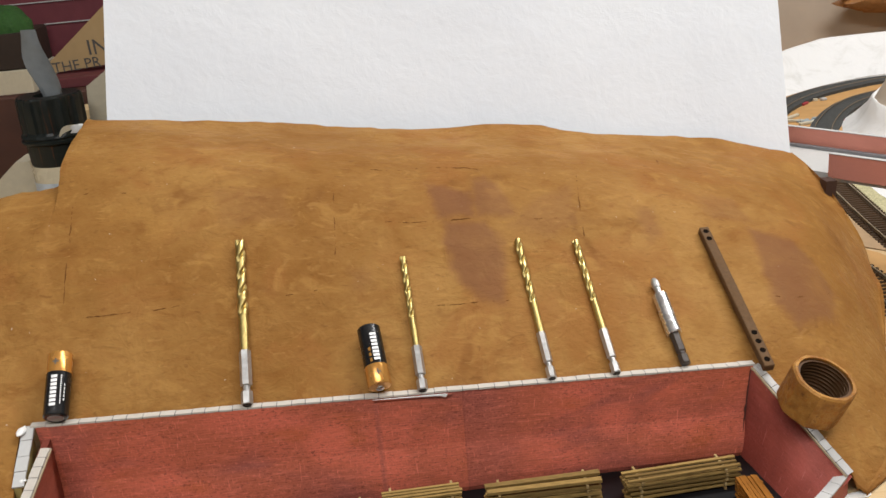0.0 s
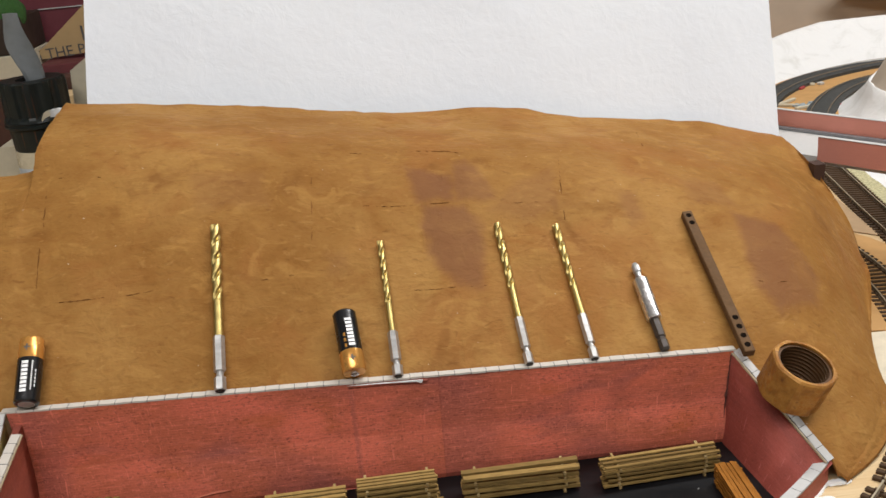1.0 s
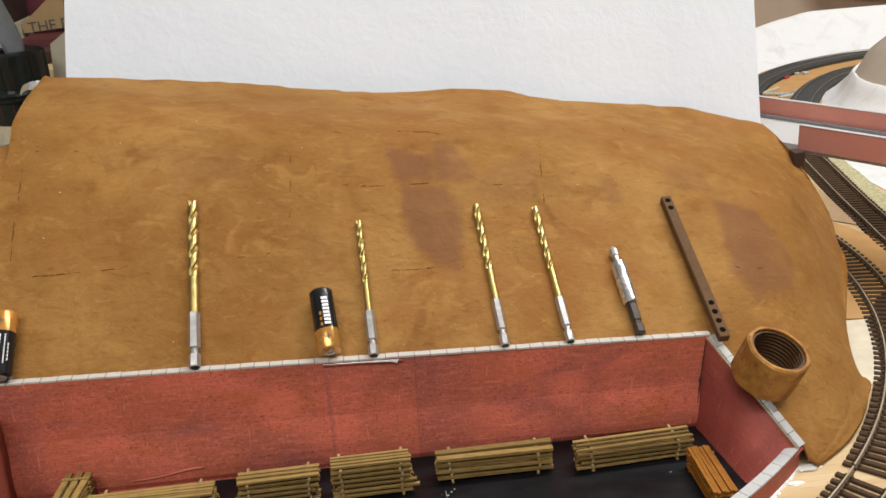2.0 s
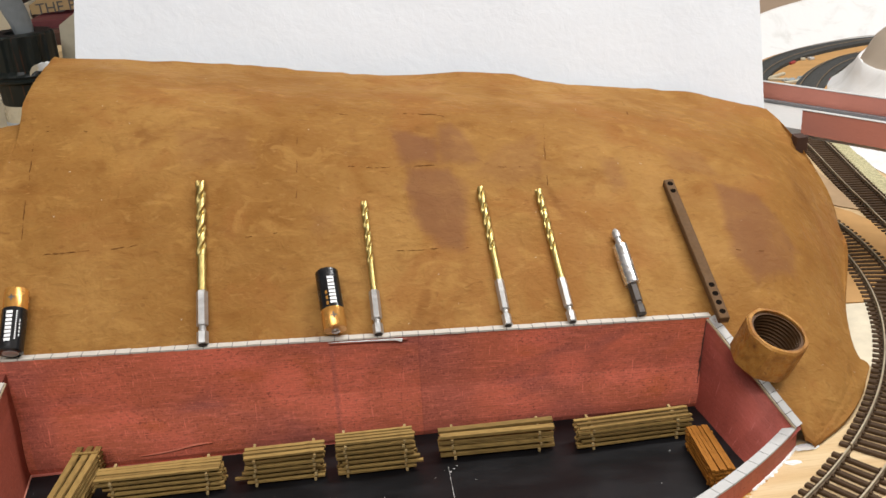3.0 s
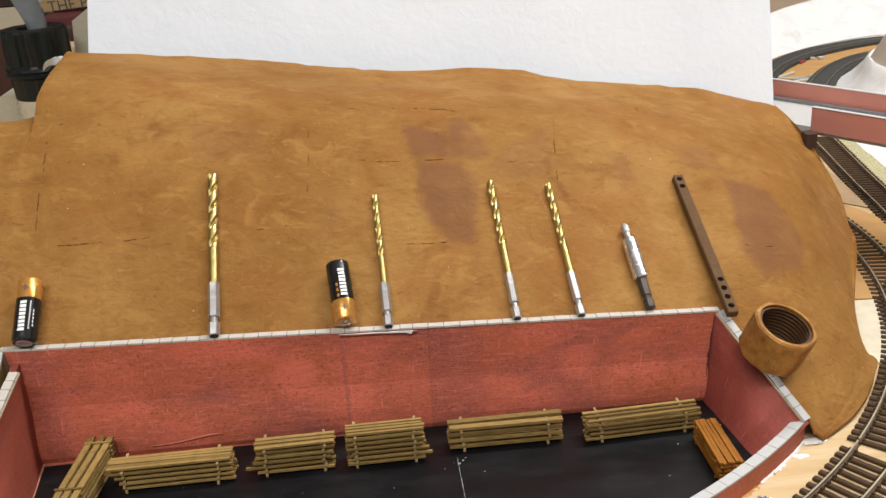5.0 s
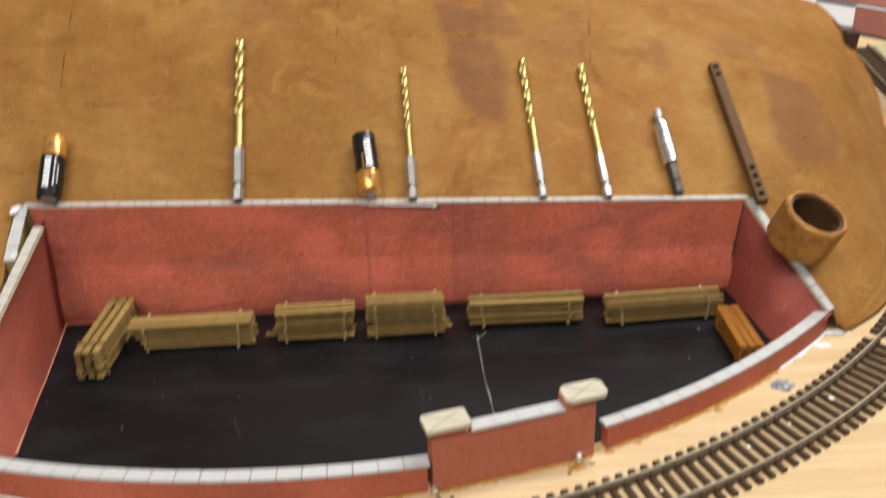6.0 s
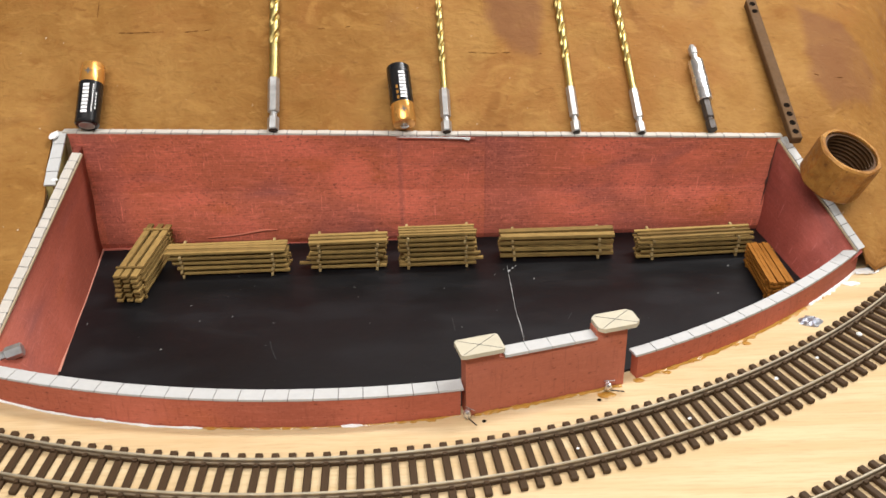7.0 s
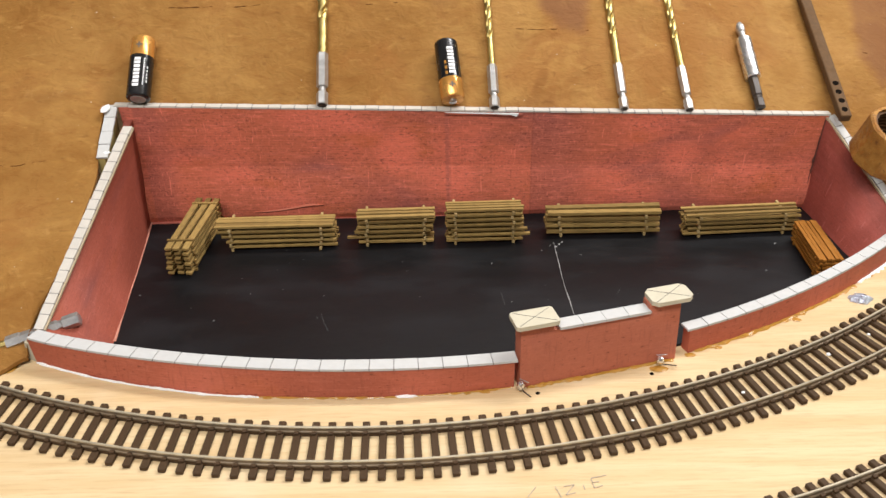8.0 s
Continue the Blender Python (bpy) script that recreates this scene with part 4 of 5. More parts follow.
RC, HC = 0.0150, 0.0200


def pipe_socket():
    c = Vector((0.3505, -0.0225, 0.0372))
    m = along(c, c + Vector((0.17, -0.22, 0.62)))
    s = thing("pipe_socket", m, "brown threaded hexagonal pipe socket standing on the wall's end", "pipe socket")
    bm = bmesh.new()
    seg = 48
    outer_r = lambda k: RC * (0.5 + 0.47 / max(math.cos((2 * math.pi * k / seg + math.pi / 8) % (math.pi / 4) - math.pi / 8), 0.2))
    prof = []
    turns = 9
    for i in range(turns * 4 + 1):
        z = HC - 0.0012 - (HC - 0.0024) * i / (turns * 4)
        prof.append((RC * (0.755 if i % 4 in (0, 1) else 0.82), z))
    ring = lambda r, z: [bm.verts.new((r * math.cos(2 * math.pi * k / seg), r * math.sin(2 * math.pi * k / seg), z)) for k in range(seg)]
    hexr = lambda f, z: [bm.verts.new((outer_r(k) * f * math.cos(2 * math.pi * k / seg), outer_r(k) * f * math.sin(2 * math.pi * k / seg), z)) for k in range(seg)]
    rows = [hexr(0.95, 0.0), hexr(1.0, 0.0009), hexr(1.0, HC - 0.0009), hexr(0.95, HC), ring(RC * 0.845, HC)]
    rows += [ring(RC * 0.845, HC - 0.001), ring(RC * 0.865, HC - 0.0015), ring(RC * 0.865, 0.0)]
    for a, b in zip(rows, rows[1:] + rows[:1]):
        for k in range(seg):
            bm.faces.new((a[k], a[(k + 1) % seg], b[(k + 1) % seg], b[k]))
    part("socket_body", bm, BRASS, s)
    bm = bmesh.new()
    rows = [ring(RC * 0.86, 0.0015), ring(RC * 0.86, HC - 0.0013)] + [ring(r, z) for r, z in prof]
    for a, b in zip(rows, rows[1:] + rows[:1]):
        for k in range(seg):
            bm.faces.new((a[k], a[(k + 1) % seg], b[(k + 1) % seg], b[k]))
    part("thread", bm, THREAD, s, "dark cut threads inside")
    return s


pipe_socket()

# the drill bit across the corner of the front wall
d = thing("drill_bit", along((-0.0004, -0.1031, 0.0136), (-0.0180, -0.1077, 0.0095)), "drill bit with a hexagonal shank lying across the wall's corner", "drill bit", "drill bits on the slope")
part("shank", lathe(bmesh.new(), [(0.0024, 0), (0.0029, 0.0004), (0.0029, 0.0066), (0.0019, 0.0072), (0.0019, 0.0084), (0.0025, 0.0094), (0.0025, 0.0240), (0.0029, 0.0246), (0.0029, 0.0300)], 6), SHANK, d, "bright hexagonal steel shank")
part("twist", lathe(bmesh.new(), [(0.0018, 0.0298), (0.0018, 0.0600), (0.0002, 0.0620)], 16), GOLD, d, "gold coated drill")


# ---- behind the hill: the white sheet ----
def white_sheet():
    bm = bmesh.new()
    lean = 0.43
    nx, nz = 40, 30
    rows = []
    for side_y in (0.0, 0.0006):
        grid = []
        for i in range(nx + 1):
            col = []
            for k in range(nz + 1):
                u, v = i / nx, k / nz
                z = 0.02 + 0.42 * v
                x0, x1 = -0.0098 + 0.066 * (z - 0.10), 0.4432 + 0.060 * (z - 0.0948)
                x = x0 + (x1 - x0) * u
                q = Vector((x * 5, z * 5, 0))
                y = 0.2185 + lean * (z - 0.12) + noise.noise(q) * 0.0015 + 0.0006 * noise.noise(q * 5) + side_y
                col.append(bm.verts.new((x, y, z)))
            grid.append(col)
        for i in range(nx):
            for k in range(nz):
                bm.faces.new((grid[i][k], grid[i + 1][k], grid[i + 1][k + 1], grid[i][k + 1]))
        rows.append(grid)
    a, b = rows
    for k in range(nz):
        for i in (0, nx):
            bm.faces.new((a[i][k], a[i][k + 1], b[i][k + 1], b[i][k]))
    for i in range(nx):
        for k in (0, nz):
            bm.faces.new((a[i][k], a[i + 1][k], b[i + 1][k], b[i][k]))
    return part("paper_sheet", bm, PAPER, smooth=True)


tagged(white_sheet(), "large white painted sheet leaning behind the hillside", "paper sheet")

# ---- bridge at the end of the hill ----
def bridge():
    a, b = Vector((0.4647, 0.1965, 0)), Vector((0.5600, 0.0655, 0))
    d = (b - a).normalized()
    nrm = Vector((-d.y, d.x, 0))
    g = thing("road_bridge", pose(0, 0, 0), "model road bridge with red brick paper parapets and a pale deck", "bridge")

    def bar(name, p, q, thick, z0, z1, mat, label=""):
        secs = [[tuple(e + Vector((0, 0, z0))), tuple(e + Vector((0, 0, z1))), tuple(e + nrm * thick + Vector((0, 0, z1))), tuple(e + nrm * thick + Vector((0, 0, z0)))] for e in (p, q)]
        ln = (q - p).length
        vs = [0, z1 - z0, z1 - z0 + 0.003, 2 * (z1 - z0), 3 * (z1 - z0)]
        return part(name, strip(bmesh.new(), secs, uvs=lambda i, k: (i * ln, vs[k])), mat, g, label)

    bar("parapet", a, b, 0.0025, 0.0768, 0.0930, BRICK_FAR, "red brick paper parapet")
    bar("coping", a - nrm * 0.0006, b - nrm * 0.0006, 0.0036, 0.0931, 0.0935, STONE, "pale coping strip")
    w = 0.056
    bar("deck", a - d * 0.085 + nrm * 0.0027, b + nrm * 0.0027, w - 0.003, 0.0740, 0.0790, STONE, "pale card deck")
    bar("kerb", a - d * 0.085 + nrm * (w - 0.004), b + nrm * (w - 0.004), 0.0038, 0.0792, 0.0812, plain("grey_kerb", (0.22, 0.22, 0.23), 0.7), "grey kerb strip")
    bar("parapet", a - d * 0.085 + nrm * w, b + nrm * w, 0.0025, 0.0768, 0.0930, BRICK_FAR, "red brick paper parapet")
    bar("coping", a - d * 0.085 + nrm * (w - 0.0006), b + nrm * (w - 0.0006), 0.0036, 0.0931, 0.0935, STONE, "pale coping strip")
    return g


bridge()

# ---- the far layout ----
GROUND = plain("orange_ground", (0.50, 0.28, 0.10), 0.8, vary=0.25, scale=60)
BALLAST = plain("dark_ballast", (0.045, 0.047, 0.045), 0.85, vary=0.4, scale=600, bump=0.0008)


def dirty_plaster():
    """White plaster, thumbed smooth, with grey smears."""
    m = Mat("white_plaster", 0.8, spec=0.2)
    smear, lump = m.noise(26, 4, 0.6, None, 0.8), m.noise(70, 3)
    c = m.mix(m.ramp(smear, 0.50, 0.72, 0.0, 0.5), (0.80, 0.80, 0.79), (0.56, 0.555, 0.52))
    m.colour(c)
    m.bump(m.math("ADD", lump, smear), 0.0012)
    return m.m


PLASTER = dirty_plaster()
GREYBOARD = plain("grey_board", (0.42, 0.35, 0.275), 0.7, vary=0.22, scale=14)


def ribbon(name, pts, width, z0, z1, mat, label, category, kind=""):
    p = catmull(pts, 40)
    d = np.gradient(p, axis=0)
    d /= np.hypot(*d.T)[:, None]
    w = np.stack([-d[:, 1], d[:, 0]], 1) * width / 2
    secs = [[(*(q - v), z0), (*(q - v), z1), (*(q + v), z1), (*(q + v), z0)] for q, v in zip(p, w)]
    return tagged(part(name, strip(bmesh.new(), secs), mat), label, category, kind=kind)


bm = bmesh.new()
slab(bm, [(0.50, 0.48), (1.5, 0.40), (1.5, 1.3), (0.50, 1.3)], 0.0004, 0.0020)
tagged(part("scenic_ground", bm, GROUND), "orange brown scenic ground beyond the bridge", "ground", kind="structure")
FAR = [[(0.610, 0.640), (0.651, 0.698), (0.707, 0.750), (0.784, 0.790), (0.857, 0.805), (1.05, 0.80)], [(0.620, 0.520), (0.658, 0.595), (0.716, 0.671), (0.779, 0.715), (0.90, 0.75), (1.05, 0.75)]]
for pts in FAR:
    ribbon("ballast", pts, 0.030, 0.0021, 0.0060, BALLAST, "dark ballasted strip of far track", "track bed")
    p = catmull(pts, 60)
    d = np.gradient(p, axis=0)
    d /= np.hypot(*d.T)[:, None]
    t = thing("far_track", pose(0, 0, 0.0045), "far curved pair of rails on dark ballast", "track", "model railway track")
    for off in (-0.0087, 0.0087):
        part("rail", rail_bar(bmesh.new(), [(x, y, v[1], -v[0]) for (x, y), v in zip(p, d)], off), RAILSIDE, t)

# white plaster wall behind the far track
p = catmull([(0.600, 0.672), (0.640, 0.722), (0.700, 0.778), (0.780, 0.818), (0.860, 0.832), (1.20, 0.83)], 40)
secs = []
for k, (x, y) in enumerate(p):
    u = k / 39
    h = 0.003 + 0.047 * math.sin(min(1, u * 1.30) * math.pi / 2)
    secs.append([(x, y, 0.002), (x - 0.01, y + 0.060, h), (x - 0.01, y + 0.068, h), (x, y + 0.078, 0.002)])
tagged(part("plaster_bank", strip(bmesh.new(), secs), PLASTER, smooth=True), "white curved plaster bank behind the far track", "bank")

# pale landform beside the far track
bm = bmesh.new()
lathe(bm, [(0.142, 0.002), (0.130, 0.012), (0.120, 0.026), (0.1160, 0.0350), (0.1140, 0.0365), (0.1115, 0.0350), (0.004, 0.0330)], 64)
for v in bm.verts:
    q = Vector((v.co.x, v.co.y, 0)) * 28
    v.co.x *= 1 + 0.05 * noise.noise(q)
    v.co.y *= 1 + 0.05 * noise.noise(q)
    v.co.z += 0.003 * noise.noise(q * 1.7) if v.co.z > 0.01 else 0
tagged(part("plaster_hill", bm, PLASTER, smooth=True, m=pose(0.806, 0.535, 0)), "white plaster landform between the tracks", "landform")
bm = bmesh.new()
lathe(bm, [(0.1130, 0.0330), (0.100, 0.0540), (0.080, 0.0720), (0.050, 0.084), (0.004, 0.090)], 64)
for v in bm.verts:
    q = Vector((v.co.x, v.co.y, 0)) * 28
    v.co.x *= 1 + 0.05 * noise.noise(q)
    v.co.y *= 1 + 0.05 * noise.noise(q)
    v.co.z += 0.003 * noise.noise(q * 1.7) if v.co.z > 0.01 else 0
tagged(part("landform", bm, GREYBOARD, smooth=True, m=pose(0.806, 0.535, 0)), "grey brown board on the plaster landform", "landform")

# white snow-like bank under the bridge
bm = bmesh.new()
lathe(bm, [(0.150, 0.0005), (0.12, 0.012), (0.08, 0.030), (0.03, 0.040), (0.004, 0.042)], 40)
tagged(part("plaster_mound", bm, PLASTER, smooth=True, m=pose(0.742, 0.338, 0) @ Matrix.Diagonal((1.0, 1.3, 1, 1))), "white plaster mound beside the outer track", "landform")

# grey board and brown rock beyond
bm = bmesh.new()
box(bm, (0.55, 1.02, 0.0), (1.9, 1.06, 0.42), 0.004)
tagged(part("backdrop_panel", bm, GREYBOARD), "grey brown board standing behind the layout", "board")
ROCK = plain("brown_rock", (0.24, 0.10, 0.025), 0.5, vary=0.5, scale=70, bump=0.003)
bm = bmesh.new()
bmesh.ops.create_icosphere(bm, subdivisions=4, radius=1)
for v in bm.verts:
    v.co *= 1 + 0.18 * noise.fractal(v.co * 2.2, 0.8, 2, 4)
    v.co.x *= 0.16
    v.co.y *= 0.03
    v.co.z *= 0.028
tagged(part("rock_piece", bm, ROCK, smooth=True, m=pose(1.030, 0.99, 0.086)), "brown craggy rock piece", "rock")

# brown scenic strip and cream patch between hill and track
bm = bmesh.new()
slab(bm, [(0.5165, 0.2556), (0.5270, 0.2363), (0.5333, 0.2107), (0.5329, 0.1915), (0.5200, 0.1620), (0.5000, 0.1300), (0.4850, 0.1180), (0.4670, 0.0930), (0.4500, 0.0950), (0.4560, 0.1250), (0.4700, 0.1600), (0.4900, 0.2000), (0.5000, 0.2400)], 0.0003, 0.0010)
tagged(part("scenic_patch", bm, GROUND), "orange brown painted patch beside the track", "ground", kind="structure")

bm = bmesh.new()
slab(bm, [(0.5535, 0.3761), (0.5467, 0.3364), (0.5400, 0.2720), (0.5364, 0.2376), (0.5180, 0.2570), (0.5050, 0.2700), (0.5150, 0.3100), (0.5350, 0.3760)], 0.0003, 0.0009)
tagged(part("plaster_skim", bm, plain("tan_plaster_skim", (0.44, 0.30, 0.17), 0.85, vary=0.35, scale=45, bump=0.0008)), "thin tan plaster skim beside the outer track", "plaster", kind="structure")

VERGE = plain("dirty_scatter", (0.46, 0.42, 0.24), 0.9, vary=0.7, scale=420, bump=0.0012)
ribbon("track_verge", [(0.5620, 0.1850), (0.5715, 0.2460), (0.5795, 0.3000), (0.5915, 0.3690), (0.6010, 0.4250)], 0.014, 0.0003, 0.0016, VERGE, "pale yellowish scatter along the outer track", "scatter", "structure")

# odds and ends lying by the far track
REDBIT, BLUEGREY = plain("red_plastic", (0.35, 0.04, 0.05), 0.5), plain("blue_grey_stone", (0.30, 0.34, 0.35), 0.8, vary=0.3)
for k, (x, y, turn, ln, wd, mat, label, category) in enumerate((
        (0.6484, 0.6586, 35, 0.030, 0.004, CREAM, "cream strip of card lying by the far track", "card strip"), (0.6440, 0.6400, -30, 0.026, 0.004, CREAM, "cream strip of card lying by the far track", "card strip"),
        (0.6530, 0.6250, 10, 0.022, 0.004, CREAM, "cream strip of card lying by the far track", "card strip"), (0.6915, 0.7184, 40, 0.012, 0.006, REDBIT, "small red plastic bit by the far track", "plastic bit"),
        (0.6907, 0.6212, 60, 0.014, 0.006, REDBIT, "small red plastic bit by the far track", "plastic bit"), (0.7219, 0.7314, 20, 0.007, 0.006, STONE, "small white chip on the orange ground", "chip"),
        (0.7120, 0.7322, -10, 0.006, 0.004, CREAM, "small cream chip on the orange ground", "chip"))):
    bm = bmesh.new()
    box(bm, (-ln / 2, -wd / 2, 0), (ln / 2, wd / 2, 0.003), 0.0005)
    tagged(part(category.replace(" ", "_"), bm, mat, m=pose(x, y, 0.0021, 0, 0, turn)), label, category)
rng = random.Random(21)
for k in range(7):
    x, y, r = 0.6500 + 0.0028 * k + rng.uniform(-0.001, 0.001), 0.6360 + rng.uniform(-0.006, 0.006), rng.uniform(0.0025, 0.0045)
    bm = bmesh.new()
    bmesh.ops.create_icosphere(bm, subdivisions=2, radius=1)
    for v in bm.verts:
        v.co *= 1 + 0.3 * noise.noise(v.co * 1.6 + Vector((k * 3.1, 0, 0)))
        v.co.x, v.co.y, v.co.z = v.co.x * r * 1.3, v.co.y * r, max(v.co.z, -0.2) * r * 0.8
    tagged(part("pebble", bm, BLUEGREY, m=pose(x, y, 0.0026)), "small blue grey pebble by the far track", "pebble", "pebbles by the far track")
hub = thing("wheel", pose(0.6679, 0.6320, 0.0021), "small dark wagon wheel lying by the far track", "wheel")
part("tyre", lathe(bmesh.new(), [(0.0060, 0.0), (0.0075, 0.0006), (0.0075, 0.0026), (0.0060, 0.0032), (0.0048, 0.0026), (0.0048, 0.0006)], 24), BLACK, hub, smooth=True)
part("boss", lathe(bmesh.new(), [(0.0018, 0.0004), (0.0018, 0.0034)], 12), RAILSIDE, hub)

# ---- left behind the hill ----
def glue_bottle():
    g = thing("glue_bottle", pose(-0.0725, 0.340, 0.0), "pale bottle with a fluted black cap", "bottle")
    part("bottle_body", lathe(bmesh.new(), [(0.020, 0.0005), (0.0225, 0.003), (0.0225, 0.108), (0.0215, 0.111)], 40), plain("clear_pale_plastic", (0.62, 0.55, 0.39), 0.25, vary=0.05), g, "pale plastic body", smooth=True)
    bm = bmesh.new()
    lathe(bm, [(0.0228, 0.060), (0.0228, 0.099)], 40, caps=False)
    part("bottle_label", bm, plain("blue_grey_label", (0.50, 0.56, 0.62), 0.5, vary=0.4, scale=120), g, "blue grey paper label", smooth=True)
    bm = bmesh.new()
    seg = 96
    rows = []
    for f, z, flute in ((0.0208, 0.110, 0), (0.0220, 0.112, 0), (0.0230, 0.1275, 0), (0.0254, 0.1290, 0), (0.0254, 0.1305, 0), (0.0240, 0.1312, 0), (0.0240, 0.1322, 0), (0.0252, 0.1330, 0), (0.0248, 0.1350, 0.4),
                        (0.0236, 0.1370, 1), (0.0240, 0.1575, 1), (0.0236, 0.1612, 0.7), (0.0222, 0.1625, 0.5), (0.0112, 0.1622, 0), (0.0105, 0.150, 0)):
        ring = []
        for k in range(seg):
            a = 2 * math.pi * k / seg
            r = f - 0.0022 * flute * max(0, math.cos(11 * a + 0.4)) ** 0.5
            ring.append(bm.verts.new((r * math.cos(a), r * math.sin(a), z)))
        rows.append(ring)
    for a, b in zip(rows, rows[1:]):
        for k in range(seg):
            bm.faces.new((a[k], a[(k + 1) % seg], b[(k + 1) % seg], b[k]))
    bm.faces.new(rows[-1])
    bm.faces.new(rows[0][::-1])
    cap = Mat("dusty_black_plastic", 0.42, spec=0.3)
    streak = cap.noise(1.0, 3, 0.6, cap.scaled(cap.co.outputs["Object"], (420, 420, 22)))
    tint = cap.mix(cap.noise(160, 3), (0.007, 0.010, 0.009), (0.018, 0.023, 0.021))
    # upright brown reflections are painted into the cap's colour
    cap.colour(cap.mix(cap.ramp(streak, 0.60, 0.72, 0.0, 0.8), tint, (0.105, 0.040, 0.018)))
    cap.bump(streak, 0.0003)
    part("cap", bm, cap.m, g, "fluted black screw cap with painted brown reflections")
    return g


glue_bottle()
GREY = plain("grey_putty", (0.20, 0.22, 0.23), 0.6, vary=0.2, scale=150, bump=0.0006)
bm = bmesh.new()
secs = []
for k in range(13):
    u = k / 12
    w, t = 0.0055 + 0.0035 * math.sin(u * 2.6), 0.0030
    x, y, z = -0.0690 - 0.0080 * u + 0.0015 * math.sin(7 * u), 0.340 - 0.002 * u, 0.152 + 0.058 * u
    tw = 0.5 * math.sin(5 * u)
    ring = []
    for a in np.linspace(0, 2 * math.pi, 9)[:-1]:
        px, py = w * math.cos(a), t * math.sin(a)
        ring.append((x + px * math.cos(tw) - py * math.sin(tw), y + px * math.sin(tw) + py * math.cos(tw), z))
    secs.append(ring)
tagged(part("applicator", strip(bmesh.new(), secs), GREY, smooth=True), "grey hardened applicator stuck in the cap", "applicator")

bm = bmesh.new()
box(bm, (-0.732, 1.122, 0.0), (-0.148, 1.145, 0.3705), 0.002)
board = tagged(part("maroon_board", bm, plain("maroon_paint", (0.15, 0.032, 0.042), 0.6, vary=0.2, scale=60)), "maroon board with pale lines standing behind the layout", "board")
for z, x0 in ((0.1807, -0.702), (0.1486, -0.3053)):
    bm = bmesh.new()
    box(bm, (x0, 1.1200, z), (-0.155, 1.1218, z + 0.0015))
    part("pale_line", bm, STONE, board)
bm = bmesh.new()
box(bm, (-0.50, 0.56, 0.0), (-0.10, 0.58, 0.130), 0.002)
CRATE = plain("dark_red_wood", (0.060, 0.022, 0.014), 0.55, vary=0.4, scale=40)
tagged(part("dark_crate", bm, CRATE), "dark reddish wooden crate", "crate")
bm = bmesh.new()
box(bm, (-0.805, 0.985, 0.0), (-0.155, 1.120, 0.0675), 0.002)
tagged(part("dark_crate", bm, CRATE), "low dark reddish wooden crate under the tray", "crate")
bm = bmesh.new()
box(bm, (-0.285, 1.010, 0.0680), (-0.160, 1.110, 0.0815), 0.001)
tagged(part("maroon_block", bm, plain("dull_maroon", (0.13, 0.030, 0.034), 0.6, vary=0.25, scale=80)), "maroon block lying under the cardboard flap", "block")
bm = bmesh.new()
box(bm, (-0.805, 0.990, 0.0683), (-0.2940, 1.114, 0.1019), 0.001)
tagged(part("cream_tray", bm, CREAM), "cream card tray lying on the crate", "tray")
bm = bmesh.new()
box(bm, (-0.513, 0.993, 0.1024), (-0.2940, 1.107, 0.1515), 0.002)
tagged(part("dark_box", bm, plain("dark_brown_wood", (0.030, 0.018, 0.012), 0.6, vary=0.3, scale=60)), "dark brown box standing on the cream tray", "box")
bm = bmesh.new()
bmesh.ops.create_icosphere(bm, subdivisions=4, radius=0.035)
for v in bm.verts:
    v.co *= 1 + 0.06 * noise.fractal(v.co * 60, 0.8, 2, 3)
tagged(part("green_bush", bm, plain("green_flock", (0.030, 0.095, 0.018), 0.9, vary=0.5, scale=250, bump=0.002), smooth=True, m=pose(-0.3258, 1.031, 0.1530)), "dark green rounded bush on the tray", "bush")

# cardboard box with printed words
BOXCARD = plain("brown_cardboard", (0.42, 0.29, 0.14), 0.8, vary=0.08, scale=90)
lid = thing("cardboard_flap", pose(0, 1.063, 0), "brown cardboard box flap with dark printed words", "box")
bm = bmesh.new()
ring = [(-0.3199, 0.0822), (-0.1622, 0.0917), (-0.1622, 0.191), (-0.1892, 0.1778), (-0.2849, 0.1019)]
lo = [bm.verts.new((x, 0.0, z)) for x, z in ring]
hi = [bm.verts.new((x, 0.003, z)) for x, z in ring]
bm.faces.new(lo)
bm.faces.new(hi[::-1])
for k in range(5):
    bm.faces.new((lo[k], lo[(k + 1) % 5], hi[(k + 1) % 5], hi[k]))
part("flap", bm, BOXCARD, lid)


def words(text, x, z, size, turn, parent):
    cu = bpy.data.curves.new("printed_word", "FONT")
    cu.body, cu.size, cu.extrude, cu.resolution_u = text, size, 0.0001, 2
    tmp = new("words_curve", cu)
    bpy.context.view_layer.update()
    me = bpy.data.meshes.new_from_object(tmp.evaluated_get(bpy.context.evaluated_depsgraph_get()))
    bpy.data.objects.remove(tmp)
    me.materials.clear()
    me.materials.append(INK)
    ob = new("printed_word", me)
    ob.parent, ob.matrix_basis = parent, pose(x, -0.0004, z, 90, turn, 0)
    return tagged(ob, "dark printed capitals")


words("IN", -0.2308, 0.1048, 0.0310, -2, lid)
words("G THE PR", -0.3068, 0.0822, 0.0218, -3, lid)
bm = bmesh.new()
box(bm, (-0.125, 0.52, 0.0), (-0.02, 0.55, 0.118), 0.001)
tagged(part("small_box", bm, plain("tan_cardboard", (0.50, 0.36, 0.19), 0.8, vary=0.08, scale=90)), "tan cardboard box behind the bottle", "box")


